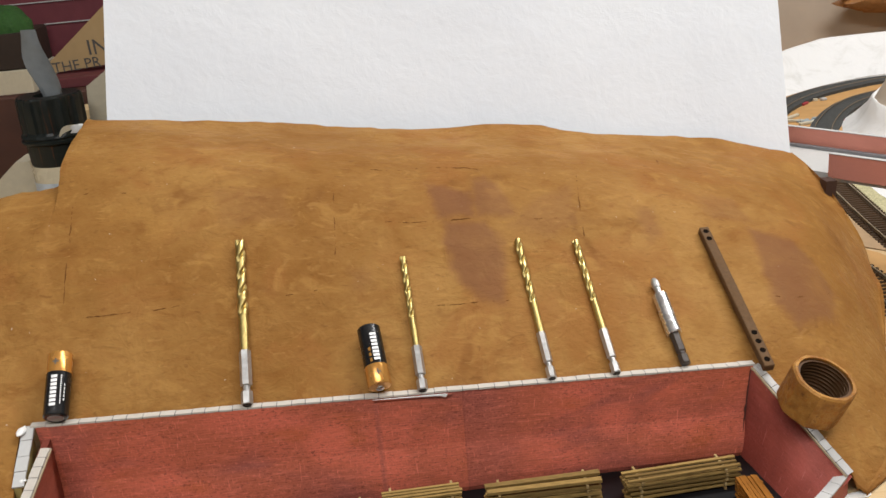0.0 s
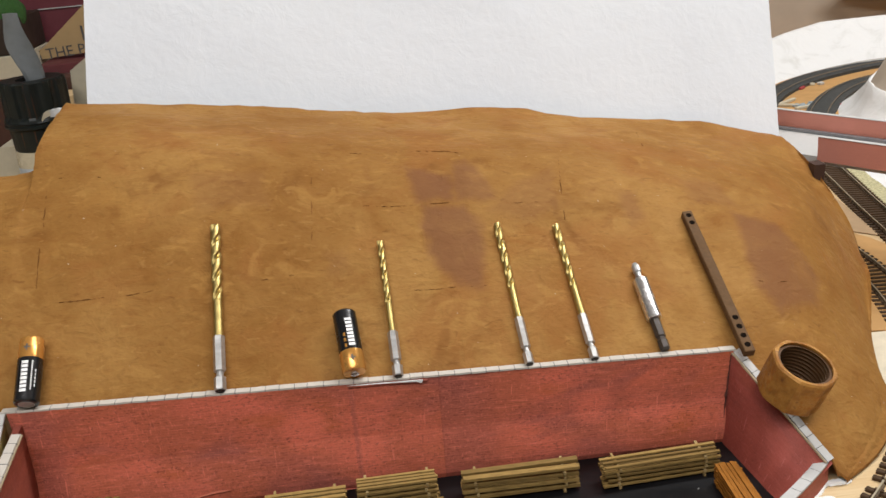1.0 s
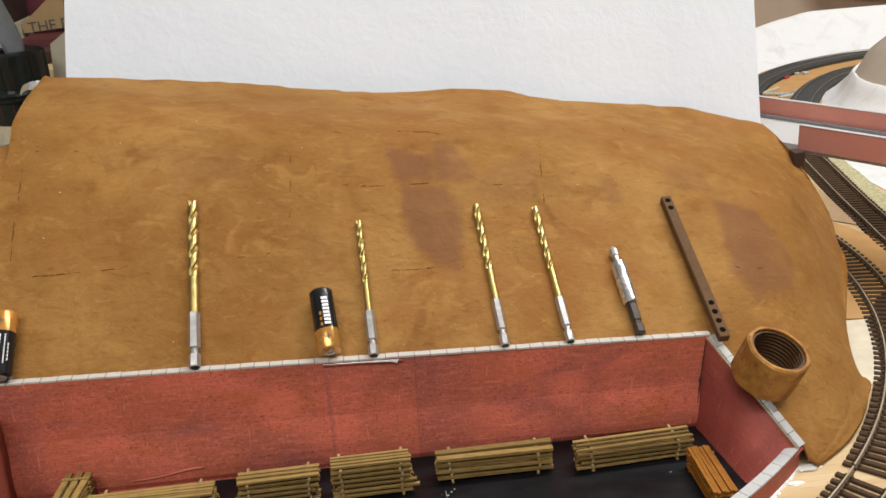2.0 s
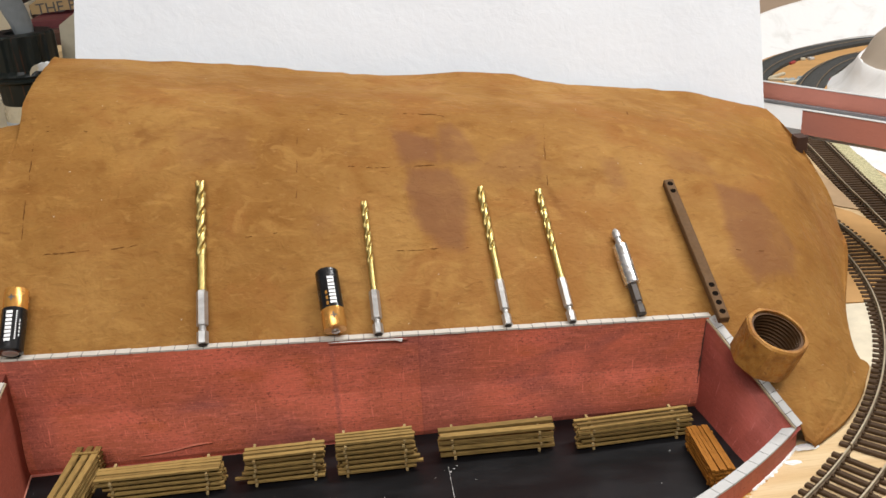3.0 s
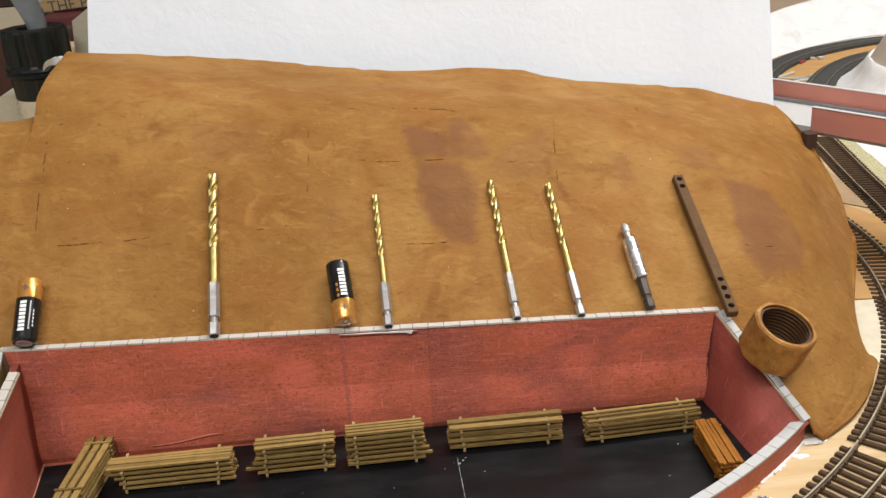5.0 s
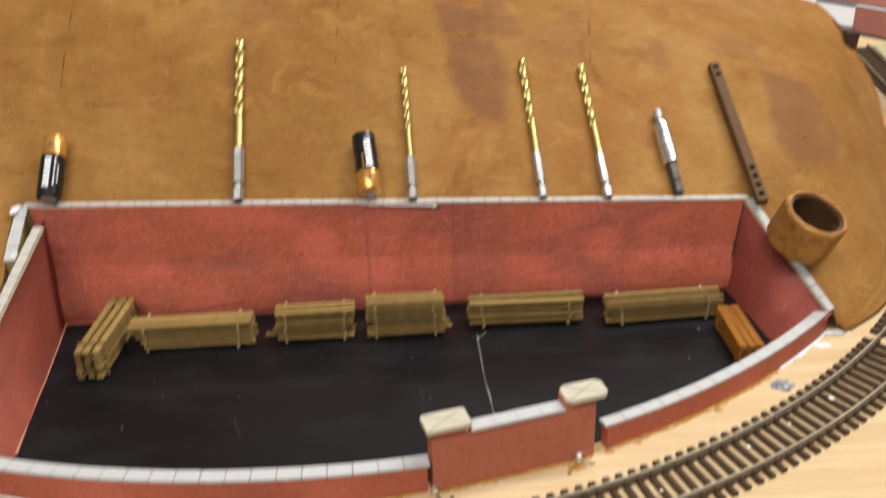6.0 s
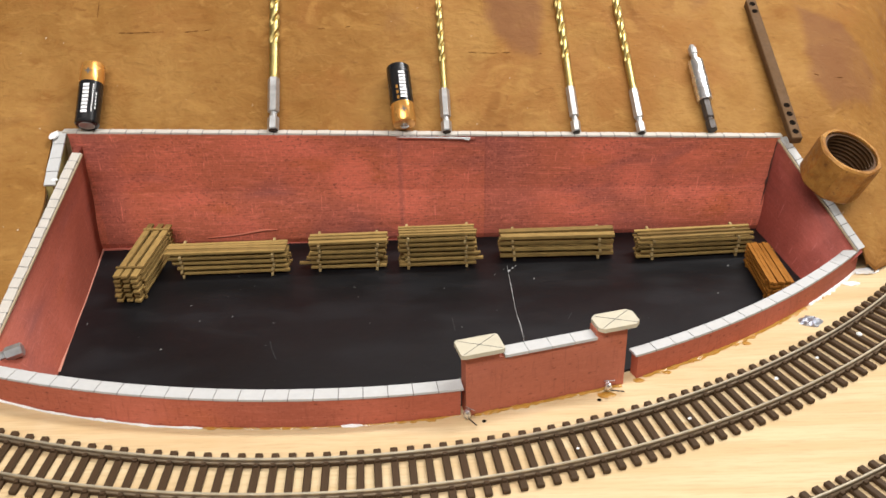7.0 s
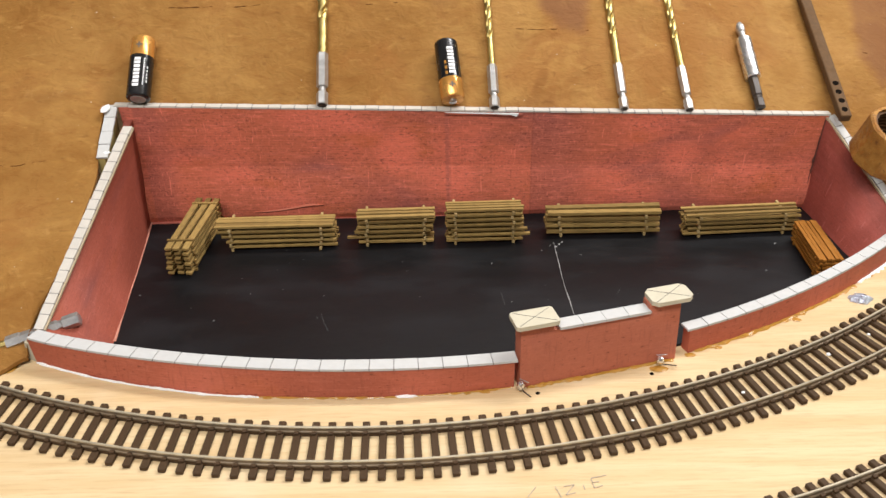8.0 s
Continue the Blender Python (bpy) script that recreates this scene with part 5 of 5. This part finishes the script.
# ---- small things ----
def blob(name, x, y, z, sx, sy, sz, mat, label, category, seed, parent=None, flat=True):
    """An uneven dab of glue, filler or crumpled foil."""
    bm = bmesh.new()
    bmesh.ops.create_icosphere(bm, subdivisions=3, radius=1)
    off = Vector((seed * 5.1, seed * 2.3, seed))
    for v in bm.verts:
        v.co *= 1 + 0.35 * noise.fractal(v.co * 1.7 + off, 0.9, 2, 3)
        if flat:
            v.co.z = max(v.co.z, -0.15)
        v.co.x, v.co.y, v.co.z = v.co.x * sx, v.co.y * sy, v.co.z * sz
    return tagged(part(name, bm, mat, parent, smooth=True, m=pose(x, y, z)), label, category)


def seam(name, pts, width, height, mat, label, category, seed):
    """A bead laid along a line, of uneven width."""
    p = catmull(pts, 60)
    d = np.gradient(p, axis=0)
    d /= np.hypot(*d[:, :2].T)[:, None]
    secs = []
    for k, (q, t) in enumerate(zip(p, d)):
        w = width * (0.25 + 1.1 * abs(noise.noise(Vector((k * 0.23, seed, 0)))) + 0.4 * abs(noise.noise(Vector((k * 0.7, seed, 3)))))
        h = height * (0.5 + abs(noise.noise(Vector((k * 0.31, seed, 7)))))
        nx, ny = -t[1], t[0]
        secs.append([(q[0] - nx * w, q[1] - ny * w, q[2]), (q[0] - nx * w * 0.4, q[1] - ny * w * 0.4, q[2] + h), (q[0] + nx * w * 0.4, q[1] + ny * w * 0.4, q[2] + h), (q[0] + nx * w, q[1] + ny * w, q[2])])
    return tagged(part(name, strip(bmesh.new(), secs), mat, smooth=True), label, category)


# a short raised length of wall at the yard's back corner
spur = sheet_wall("wall_spur", ((-0.0058, 0.0005, 0.040), (-0.0052, -0.0275, 0.0360)), ((-0.0058, 0.0005, 0.0628), (-0.0052, -0.0275, 0.0494)), 0.0030, "short raised end wall of olive card with white coping at the corner", n=12, mat=OLIVE)
line_coping(spur, (-0.0071, 0.0015, 0.0631), (-0.0062, -0.0280, 0.0495), -0.0026, 0.0026, 0.0010, 0.0080)
blob("filler_dab", -0.0094, -0.0020, 0.0632, 0.0020, 0.0042, 0.0014, FILLER, "white filler dab on the corner coping", "filler", 2)
blob("filler_dab", -0.0048, -0.0250, 0.0512, 0.0016, 0.0014, 0.0008, FILLER, "white filler dab on the coping", "filler", 3)
seam("filler_bead", [on_circle(RW + 0.0006 + bend(a), a, 0.0001) for a in (-113, -108, -104, -100, -97)], 0.0009, 0.0008, FILLER, "white filler bead along the wall's foot", "filler", 1)
blob("filler_dab", 0.1330, -0.1412, 0.0001, 0.0042, 0.0010, 0.0007, FILLER, "white filler dab at the wall's foot", "filler", 5)
seam("filler_bead", [on_circle(RW + 0.0006, a, 0.0001) for a in (-52.5, -50, -47.5, -45.5)], 0.0016, 0.0012, FILLER, "white filler along the wall's end", "filler", 6)
blob("filler_dab", 0.3665, -0.0435, 0.0004, 0.0055, 0.0022, 0.0016, FILLER, "ragged white filler where the hillside meets the wall", "filler", 7)
blob("filler_dab", 0.3560, -0.0535, 0.0002, 0.0036, 0.0016, 0.0008, FILLER, "ragged white filler on the baseboard", "filler", 8)
seam("glue_bead", [on_circle(RW + 0.0004, a, 0.0001) for a in (-68.3, -65, -61, -57, -53)], 0.0024, 0.0009, GLUE, "amber glue line along the wall's foot", "glue", 2)
seam("glue_bead", [on_circle(RW + 0.0004 + bend(a), a, 0.0001) for a in (-97, -93, -89, -85, -81)], 0.0011, 0.0004, GLUE, "amber glue line along the wall's foot", "glue", 3)
seam("glue_bead", [(0.1790, -0.1376, 0.0001), (0.1950, -0.1336, 0.0001), (0.2150, -0.1283, 0.0001), (0.2380, -0.1222, 0.0001)], 0.0020, 0.0008, GLUE, "amber glue line along the gateway's foot", "glue", 4)
for k, (x, y, w) in enumerate(((0.2311, -0.1281, 0.0034), (0.2453, -0.1195, 0.0022), (0.2576, -0.1150, 0.0016), (0.2951, -0.0970, 0.0018), (-0.0300, -0.1180, 0.0060))):
    blob("glue_spot", x, y, 0.0001, w, w * 0.6, 0.0004, GLUE, "amber glue spot on the baseboard", "glue", 11 + k)

# torn paper flap at the top of the wall
bm = bmesh.new()
ring = [(0.150, 0.0571), (0.168, 0.0565), (0.180, 0.0560), (0.1850, 0.0557), (0.1842, 0.0541), (0.1815, 0.0551), (0.172, 0.0558), (0.160, 0.0565)]
lo = [bm.verts.new((x, -0.0012, z)) for x, z in ring]
hi = [bm.verts.new((x, -0.0014, z - 0.0001)) for x, z in ring]
bm.faces.new(lo)
bm.faces.new(hi[::-1])
for k in range(8):
    bm.faces.new((lo[k], lo[(k + 1) % 8], hi[(k + 1) % 8], hi[k]))
part("torn_flap", bm, FILLER, back, "white torn paper edge")

# dark ragged gaps where the paper meets in the corners
GAP = plain("dark_gap", (0.085, 0.030, 0.022), 0.8, vary=0.4, scale=600)
for wall, lo, hi, side in ((right, (0.3279, 0.0016), (0.3322, 0.0484), -1),):
    secs = []
    for k in range(40):
        f = k / 39
        x, z = lo[0] + (hi[0] - lo[0]) * f, lo[1] + (hi[1] - lo[1]) * f
        w = (0.0003 + 0.0009 * abs(noise.noise(Vector((k * 0.21, side * 5.0, 2)))) + 0.0005 * abs(noise.noise(Vector((k * 0.6, 8, side)))))
        secs.append([(x + side * w, -0.0004, z), (x + side * 0.0002, -0.0004 - w, z), (x - side * 0.0006, 0.0004, z)])
    part("paper_gap", strip(bmesh.new(), secs), GAP, wall, "dark ragged gap in the corner")

# pale line of turned paper under the coping
bm = bmesh.new()
secs = []
for x in np.linspace(0.150, 0.187, 22):
    d = 0.0003 + 0.0004 * abs(noise.noise(Vector((x * 130, 0, 0))))
    z = top_z(x) - 0.0003 - 0.0004 * abs(noise.noise(Vector((x * 60, 4, 0))))
    secs.append([(x, -0.0009, z), (x, -0.0013, z), (x, -0.0013, z - d), (x, -0.0009, z - d)])
part("paper_edge", strip(bm, secs), EDGE, back, "pale pink edge of turned paper")

# pale crease in the yard's floor
seam("floor_crease", [(0.2005, -0.0300, 0.0012), (0.2007, -0.0400, 0.0012), (0.2009, -0.0510, 0.0012), (0.2013, -0.0700, 0.0012), (0.2021, -0.0790, 0.0012), (0.2029, -0.0960, 0.0012)], 0.00018, 0.00008, STONE, "thin pale crease in the black floor", "crease", 9)
for k, (x, y) in enumerate(((0.1985, -0.0330), (0.1940, -0.0375), (0.2120, -0.0420), (0.1700, -0.0480), (0.0950, -0.0720), (0.1770, -0.0800), (0.0760, -0.0660))):
    blob("paper_crumb", x, y, 0.0013, 0.00022, 0.0002, 0.00014, STONE, "tiny pale crumb on the black floor", "crumb", 21 + k)

# pins at the gateway's foot
for x, y, turn in ((0.1764, -0.1394, -60), (0.2320, -0.1258, -20)):
    pin = thing("pin", pose(x, y, 0.0004, 0, 0, turn), "small bright pin holding the gateway", "pin", "pins at the gateway")
    part("pin_head", lathe(bmesh.new(), [(0.0006, 0.0), (0.0013, 0.0008), (0.0016, 0.0024), (0.0011, 0.0036), (0.0003, 0.0040)], 16), STEEL, pin, smooth=True)
    bm = bmesh.new()
    lathe(bm, [(0.00025, 0.0), (0.00025, 0.0055)], 8)
    part("pin_shaft", bm, DARKSTEEL, pin, m=pose(0.001, 0, 0.0006, 0, 84, 0))
    bm = bmesh.new()
    lathe(bm, [(0.00022, 0.0), (0.00022, 0.0042)], 8)
    part("pin_wire", bm, STEEL, pin, m=pose(-0.0018, 0.0006, 0.0040, 0, 88, 20))
for x, y in ((0.1827, -0.1411), (0.2279, -0.1308)):
    bm = bmesh.new()
    lathe(bm, [(0.0009, 0.0001), (0.0007, 0.0003)], 10)
    tagged(part("knot_mark", bm, HOLE, m=pose(x, y, 0)), "small dark mark on the baseboard", "mark", "marks on the baseboard")
FOIL = plain("crumpled_foil", (0.50, 0.52, 0.57), 0.28, metal=1.0, vary=0.4, scale=900, bump=0.0012)
foil = blob("foil_scrap", 0.3268, -0.0829, 0.0003, 0.0046, 0.0036, 0.0016, FOIL, "crumpled scrap of silver foil on the baseboard", "foil", 31)
for v in foil.data.vertices:
    v.co.z += 0.0007 * noise.noise(v.co * 900)
for f in foil.data.polygons:
    f.use_smooth = False

# pale crumbs lying on the sleepers
for k, (x, y, r) in enumerate(((0.2985, -0.1238, 0.0009), (0.3191, -0.1111, 0.0008), (0.3425, -0.0957, 0.0012), (0.2590, -0.1458, 0.0007), (0.2152, -0.1601, 0.0006))):
    blob("plaster_crumb", x, y, 0.0020, r, r * 0.8, r * 0.7, FILLER, "small white plaster crumb lying on the track", "crumb", 81 + k)

# pencil scribble on the baseboard
scribble = thing("pencil_scribble", pose(0, 0, 0.0002), "faint pencil scribble on the baseboard", "scribble")
for a, b in (((0.1745, -0.1950), (0.1775, -0.1905)), ((0.1840, -0.1905), (0.1856, -0.1955)), ((0.1868, -0.1905), (0.1905, -0.1898)), ((0.1905, -0.1898), (0.1872, -0.1945)), ((0.1872, -0.1945), (0.1905, -0.1935)),
             ((0.1935, -0.1900), (0.1938, -0.1922)), ((0.1965, -0.1870), (0.1970, -0.1915)), ((0.1970, -0.1915), (0.2000, -0.1905)), ((0.1966, -0.1890), (0.1990, -0.1886)), ((0.1965, -0.1870), (0.2020, -0.1856))):
    bm = bmesh.new()
    n = math.hypot(b[0] - a[0], b[1] - a[1])
    box(bm, (0, -0.00018, 0), (n, 0.00018, 0.00006))
    part("stroke", bm, PENCIL, scribble, m=pose(a[0], a[1], 0, 0, 0, math.degrees(math.atan2(b[1] - a[1], b[0] - a[0]))))

# cream paper patch between hillside and track
bm = bmesh.new()
slab(bm, [(0.4480, 0.0930), (0.4400, 0.0757), (0.4220, 0.0290), (0.4310, 0.0190), (0.4400, 0.0290), (0.4510, 0.0520), (0.4640, 0.0880), (0.4655, 0.0920)], 0.0002, 0.0008)
tagged(part("paper_patch", bm, plain("cream_paper", (0.64, 0.565, 0.42), 0.75, vary=0.22, scale=90, bump=0.0006)), "cream torn paper beside the track", "paper", kind="structure")


# dark cracks at the edges of the pasted sheets
CRACK = plain("dark_crack", (0.135, 0.055, 0.016), 0.9, spec=0.05, vary=0.5, scale=500)
CRACKS = [((0.1653, 0.0799), (0.1919, 0.0791), (0.2130, 0.0807), (0.2341, 0.0812), (0.2571, 0.0824)), ((0.1399, 0.1088), (0.1388, 0.0775), (0.1374, 0.0482)),
          ((0.1016, 0.0439), (0.1154, 0.0452), (0.1371, 0.0485)), ((0.0031, 0.1035), (0.0049, 0.0801), (0.0048, 0.0575), (0.0046, 0.0412)),
          ((0.0160, 0.0410), (0.0364, 0.0408), (0.0605, 0.0431)), ((0.0030, 0.1039), (0.0182, 0.1028), (0.0348, 0.1001)), ((0.1848, 0.0385), (0.2047, 0.0383), (0.2224, 0.0381)),
          ((0.2767, 0.1200), (0.2719, 0.0920), (0.2692, 0.0704)), ((0.3369, 0.1747), (0.3325, 0.1445)), ((0.3630, 0.0602), (0.3746, 0.0631), (0.3828, 0.0638)),
          ((0.3582, 0.0383), (0.3714, 0.0371), (0.4008, 0.0512)), ((0.1607, 0.1190), (0.1762, 0.1194), (0.1952, 0.1213), (0.2202, 0.1172)), ((-0.060, -0.030), (-0.045, -0.032), (-0.030, -0.029))]
for k, line in enumerate(CRACKS):
    pts = []
    for x, y in line:
        p, n = ground(x, y)
        pts.append(p + n * 0.00012)
    smooth = catmull(pts, 110)
    secs = []
    for q, t in zip(smooth, np.gradient(smooth, axis=0)):
        p, n = ground(q[0], q[1])
        side_v = n.cross(Vector(t)).normalized()
        w = 0.00025 * max(0.003, 2.2 * noise.noise(Vector((q[0] * 130, q[1] * 130, k))) + 1.2 * noise.noise(Vector((q[0] * 480, q[1] * 480, k + 3))) + 0.04)
        p = p + side_v * 0.0004 * noise.noise(Vector((q[0] * 200, q[1] * 260, k + 9)))
        # the crack sinks out of sight where it closes
        lift = -0.00016 + 0.0004 * min(1.0, w / 0.00016)
        secs.append([tuple(p - side_v * w - n * 0.0003), tuple(p - side_v * w * 0.6 + n * lift), tuple(p + side_v * w * 0.6 + n * lift), tuple(p + side_v * w - n * 0.0003)])
    part("crack", strip(bmesh.new(), secs), CRACK, hill)


# dark block added as the notch's shade under the bridge's end, and a cream card behind the bottle
bm = bmesh.new()
slab(bm, [(0.4478, 0.1640), (0.4548, 0.1640), (0.4548, 0.1740), (0.4478, 0.1740)], 0.0, 0.0845)
for v in bm.verts:
    v.co.x -= 0.006 * (v.co.z < 0.01)
tagged(part("notch_shade", bm, plain("notch_shade_brown", (0.05, 0.022, 0.014), 0.7)), "dark brown block standing in for shade under the bridge's end", "abutment")


def leaning_card(name, ring, y, thick, mat, label, category):
    """An upright card with the outline ring of (x, z)."""
    bm = bmesh.new()
    lo = [bm.verts.new((x, y, z)) for x, z in ring]
    hi = [bm.verts.new((x, y + thick, z)) for x, z in ring]
    bm.faces.new(lo)
    bm.faces.new(hi[::-1])
    n = len(ring)
    for k in range(n):
        bm.faces.new((lo[k], lo[(k + 1) % n], hi[(k + 1) % n], hi[k]))
    return tagged(part(name, bm, mat), label, category)


leaning_card("card_box", [(-0.2746, 0.0), (-0.0903, 0.0), (-0.1092, 0.1058), (-0.1202, 0.1059), (-0.1565, 0.0755), (-0.2746, 0.0717)], 0.3740, 0.030, CREAM, "cream card box with a sloping lid behind the bottle", "box")
leaning_card("cream_card", [(-0.0556, 0.0), (-0.0333, 0.0), (-0.0333, 0.1494), (-0.0351, 0.1715), (-0.0509, 0.1613), (-0.0537, 0.1308)], 0.3660, 0.004, CREAM, "cream card standing behind the bottle", "card")
blob("torn_paper", -0.0185, 0.215, 0.1560, 0.0060, 0.0020, 0.0045, STONE, "torn white paper scrap behind the hillside", "paper scrap", 41)
curl = catmull([(-0.0583, 0.3000, 0.1377), (-0.0556, 0.3000, 0.1411), (-0.0513, 0.3000, 0.1428), (-0.0455, 0.3000, 0.1439)], 14)
secs = []
for k, q in enumerate(curl):
    w = 0.0016 * (0.35 + math.sin(math.pi * (k + 1.5) / 16))
    secs.append([(q[0], q[1], q[2] - w), (q[0], q[1] - 0.0004, q[2] + w), (q[0], q[1], q[2] + w), (q[0], q[1] + 0.0004, q[2] - w)])
tagged(part("paper_curl", strip(bmesh.new(), secs), CREAM), "torn curl of cream paper beside the bottle", "paper scrap")

# a fold in the paper at the wall's foot, scuffs and crumbs on the floor
secs = []
for k, q in enumerate(catmull([(0.0541, 0, 0.0062), (0.0640, 0, 0.0067), (0.0726, 0, 0.0078), (0.0812, 0, 0.0092), (0.0890, 0, 0.0096)], 24)):
    w = math.sin(math.pi * (k + 0.5) / 24) ** 0.7
    x, z, y = q[0], q[2], -0.0022
    secs.append([(x, y + 0.0012, z + 0.0022 * w), (x, y - 0.0004 * w, z + 0.0003), (x, y - 0.0001 * w, z - 0.0003 * w), (x, y + 0.0016, z - 0.0005 * w)])
part("paper_fold", strip(bmesh.new(), secs), CREASE, back, "creased fold of brick paper", smooth=True)
SCUFF = plain("grey_scuff", (0.045, 0.045, 0.045), 0.6, vary=0.4, scale=900)
for k, line in enumerate((((0.0952, -0.0860), (0.0969, -0.0923), (0.0992, -0.0987)), ((0.1729, -0.0722), (0.1740, -0.0822)), ((0.2231, -0.0764), (0.2256, -0.0713)))):
    seam("scuff_mark", [(x, y, 0.00121) for x, y in line], 0.00022, 0.00003, SCUFF, "faint pale scuff on the black floor", "scuff", 13 + k)
for k, (x, y, r) in enumerate(((0.2030, -0.0320, 0.0005), (0.2012, -0.0342, 0.0006), (0.2045, -0.0300, 0.0004), (0.0560, -0.0560, 0.00025), (0.0620, -0.0690, 0.00025))):
    blob("paper_crumb", x, y, 0.0013, r, r * 0.6, r * 0.5, STONE, "tiny pale crumb on the black floor", "crumb", 51 + k)

# amber glue squeezed out along the front walls
rng = random.Random(8)
for k in range(18):
    a = rng.uniform(-68.0, -50.0) if k < 13 else rng.uniform(-98.0, -82.0)
    w = rng.uniform(0.0008, 0.0022)
    x, y, _ = on_circle(RW + 0.0006 + rng.uniform(0.0, 0.0008), a, 0)
    blob("glue_spot", x, y, 0.0001, w, w * 0.5, 0.0004, GLUE, "amber glue squeezed out at the wall's foot", "glue", 61 + k)
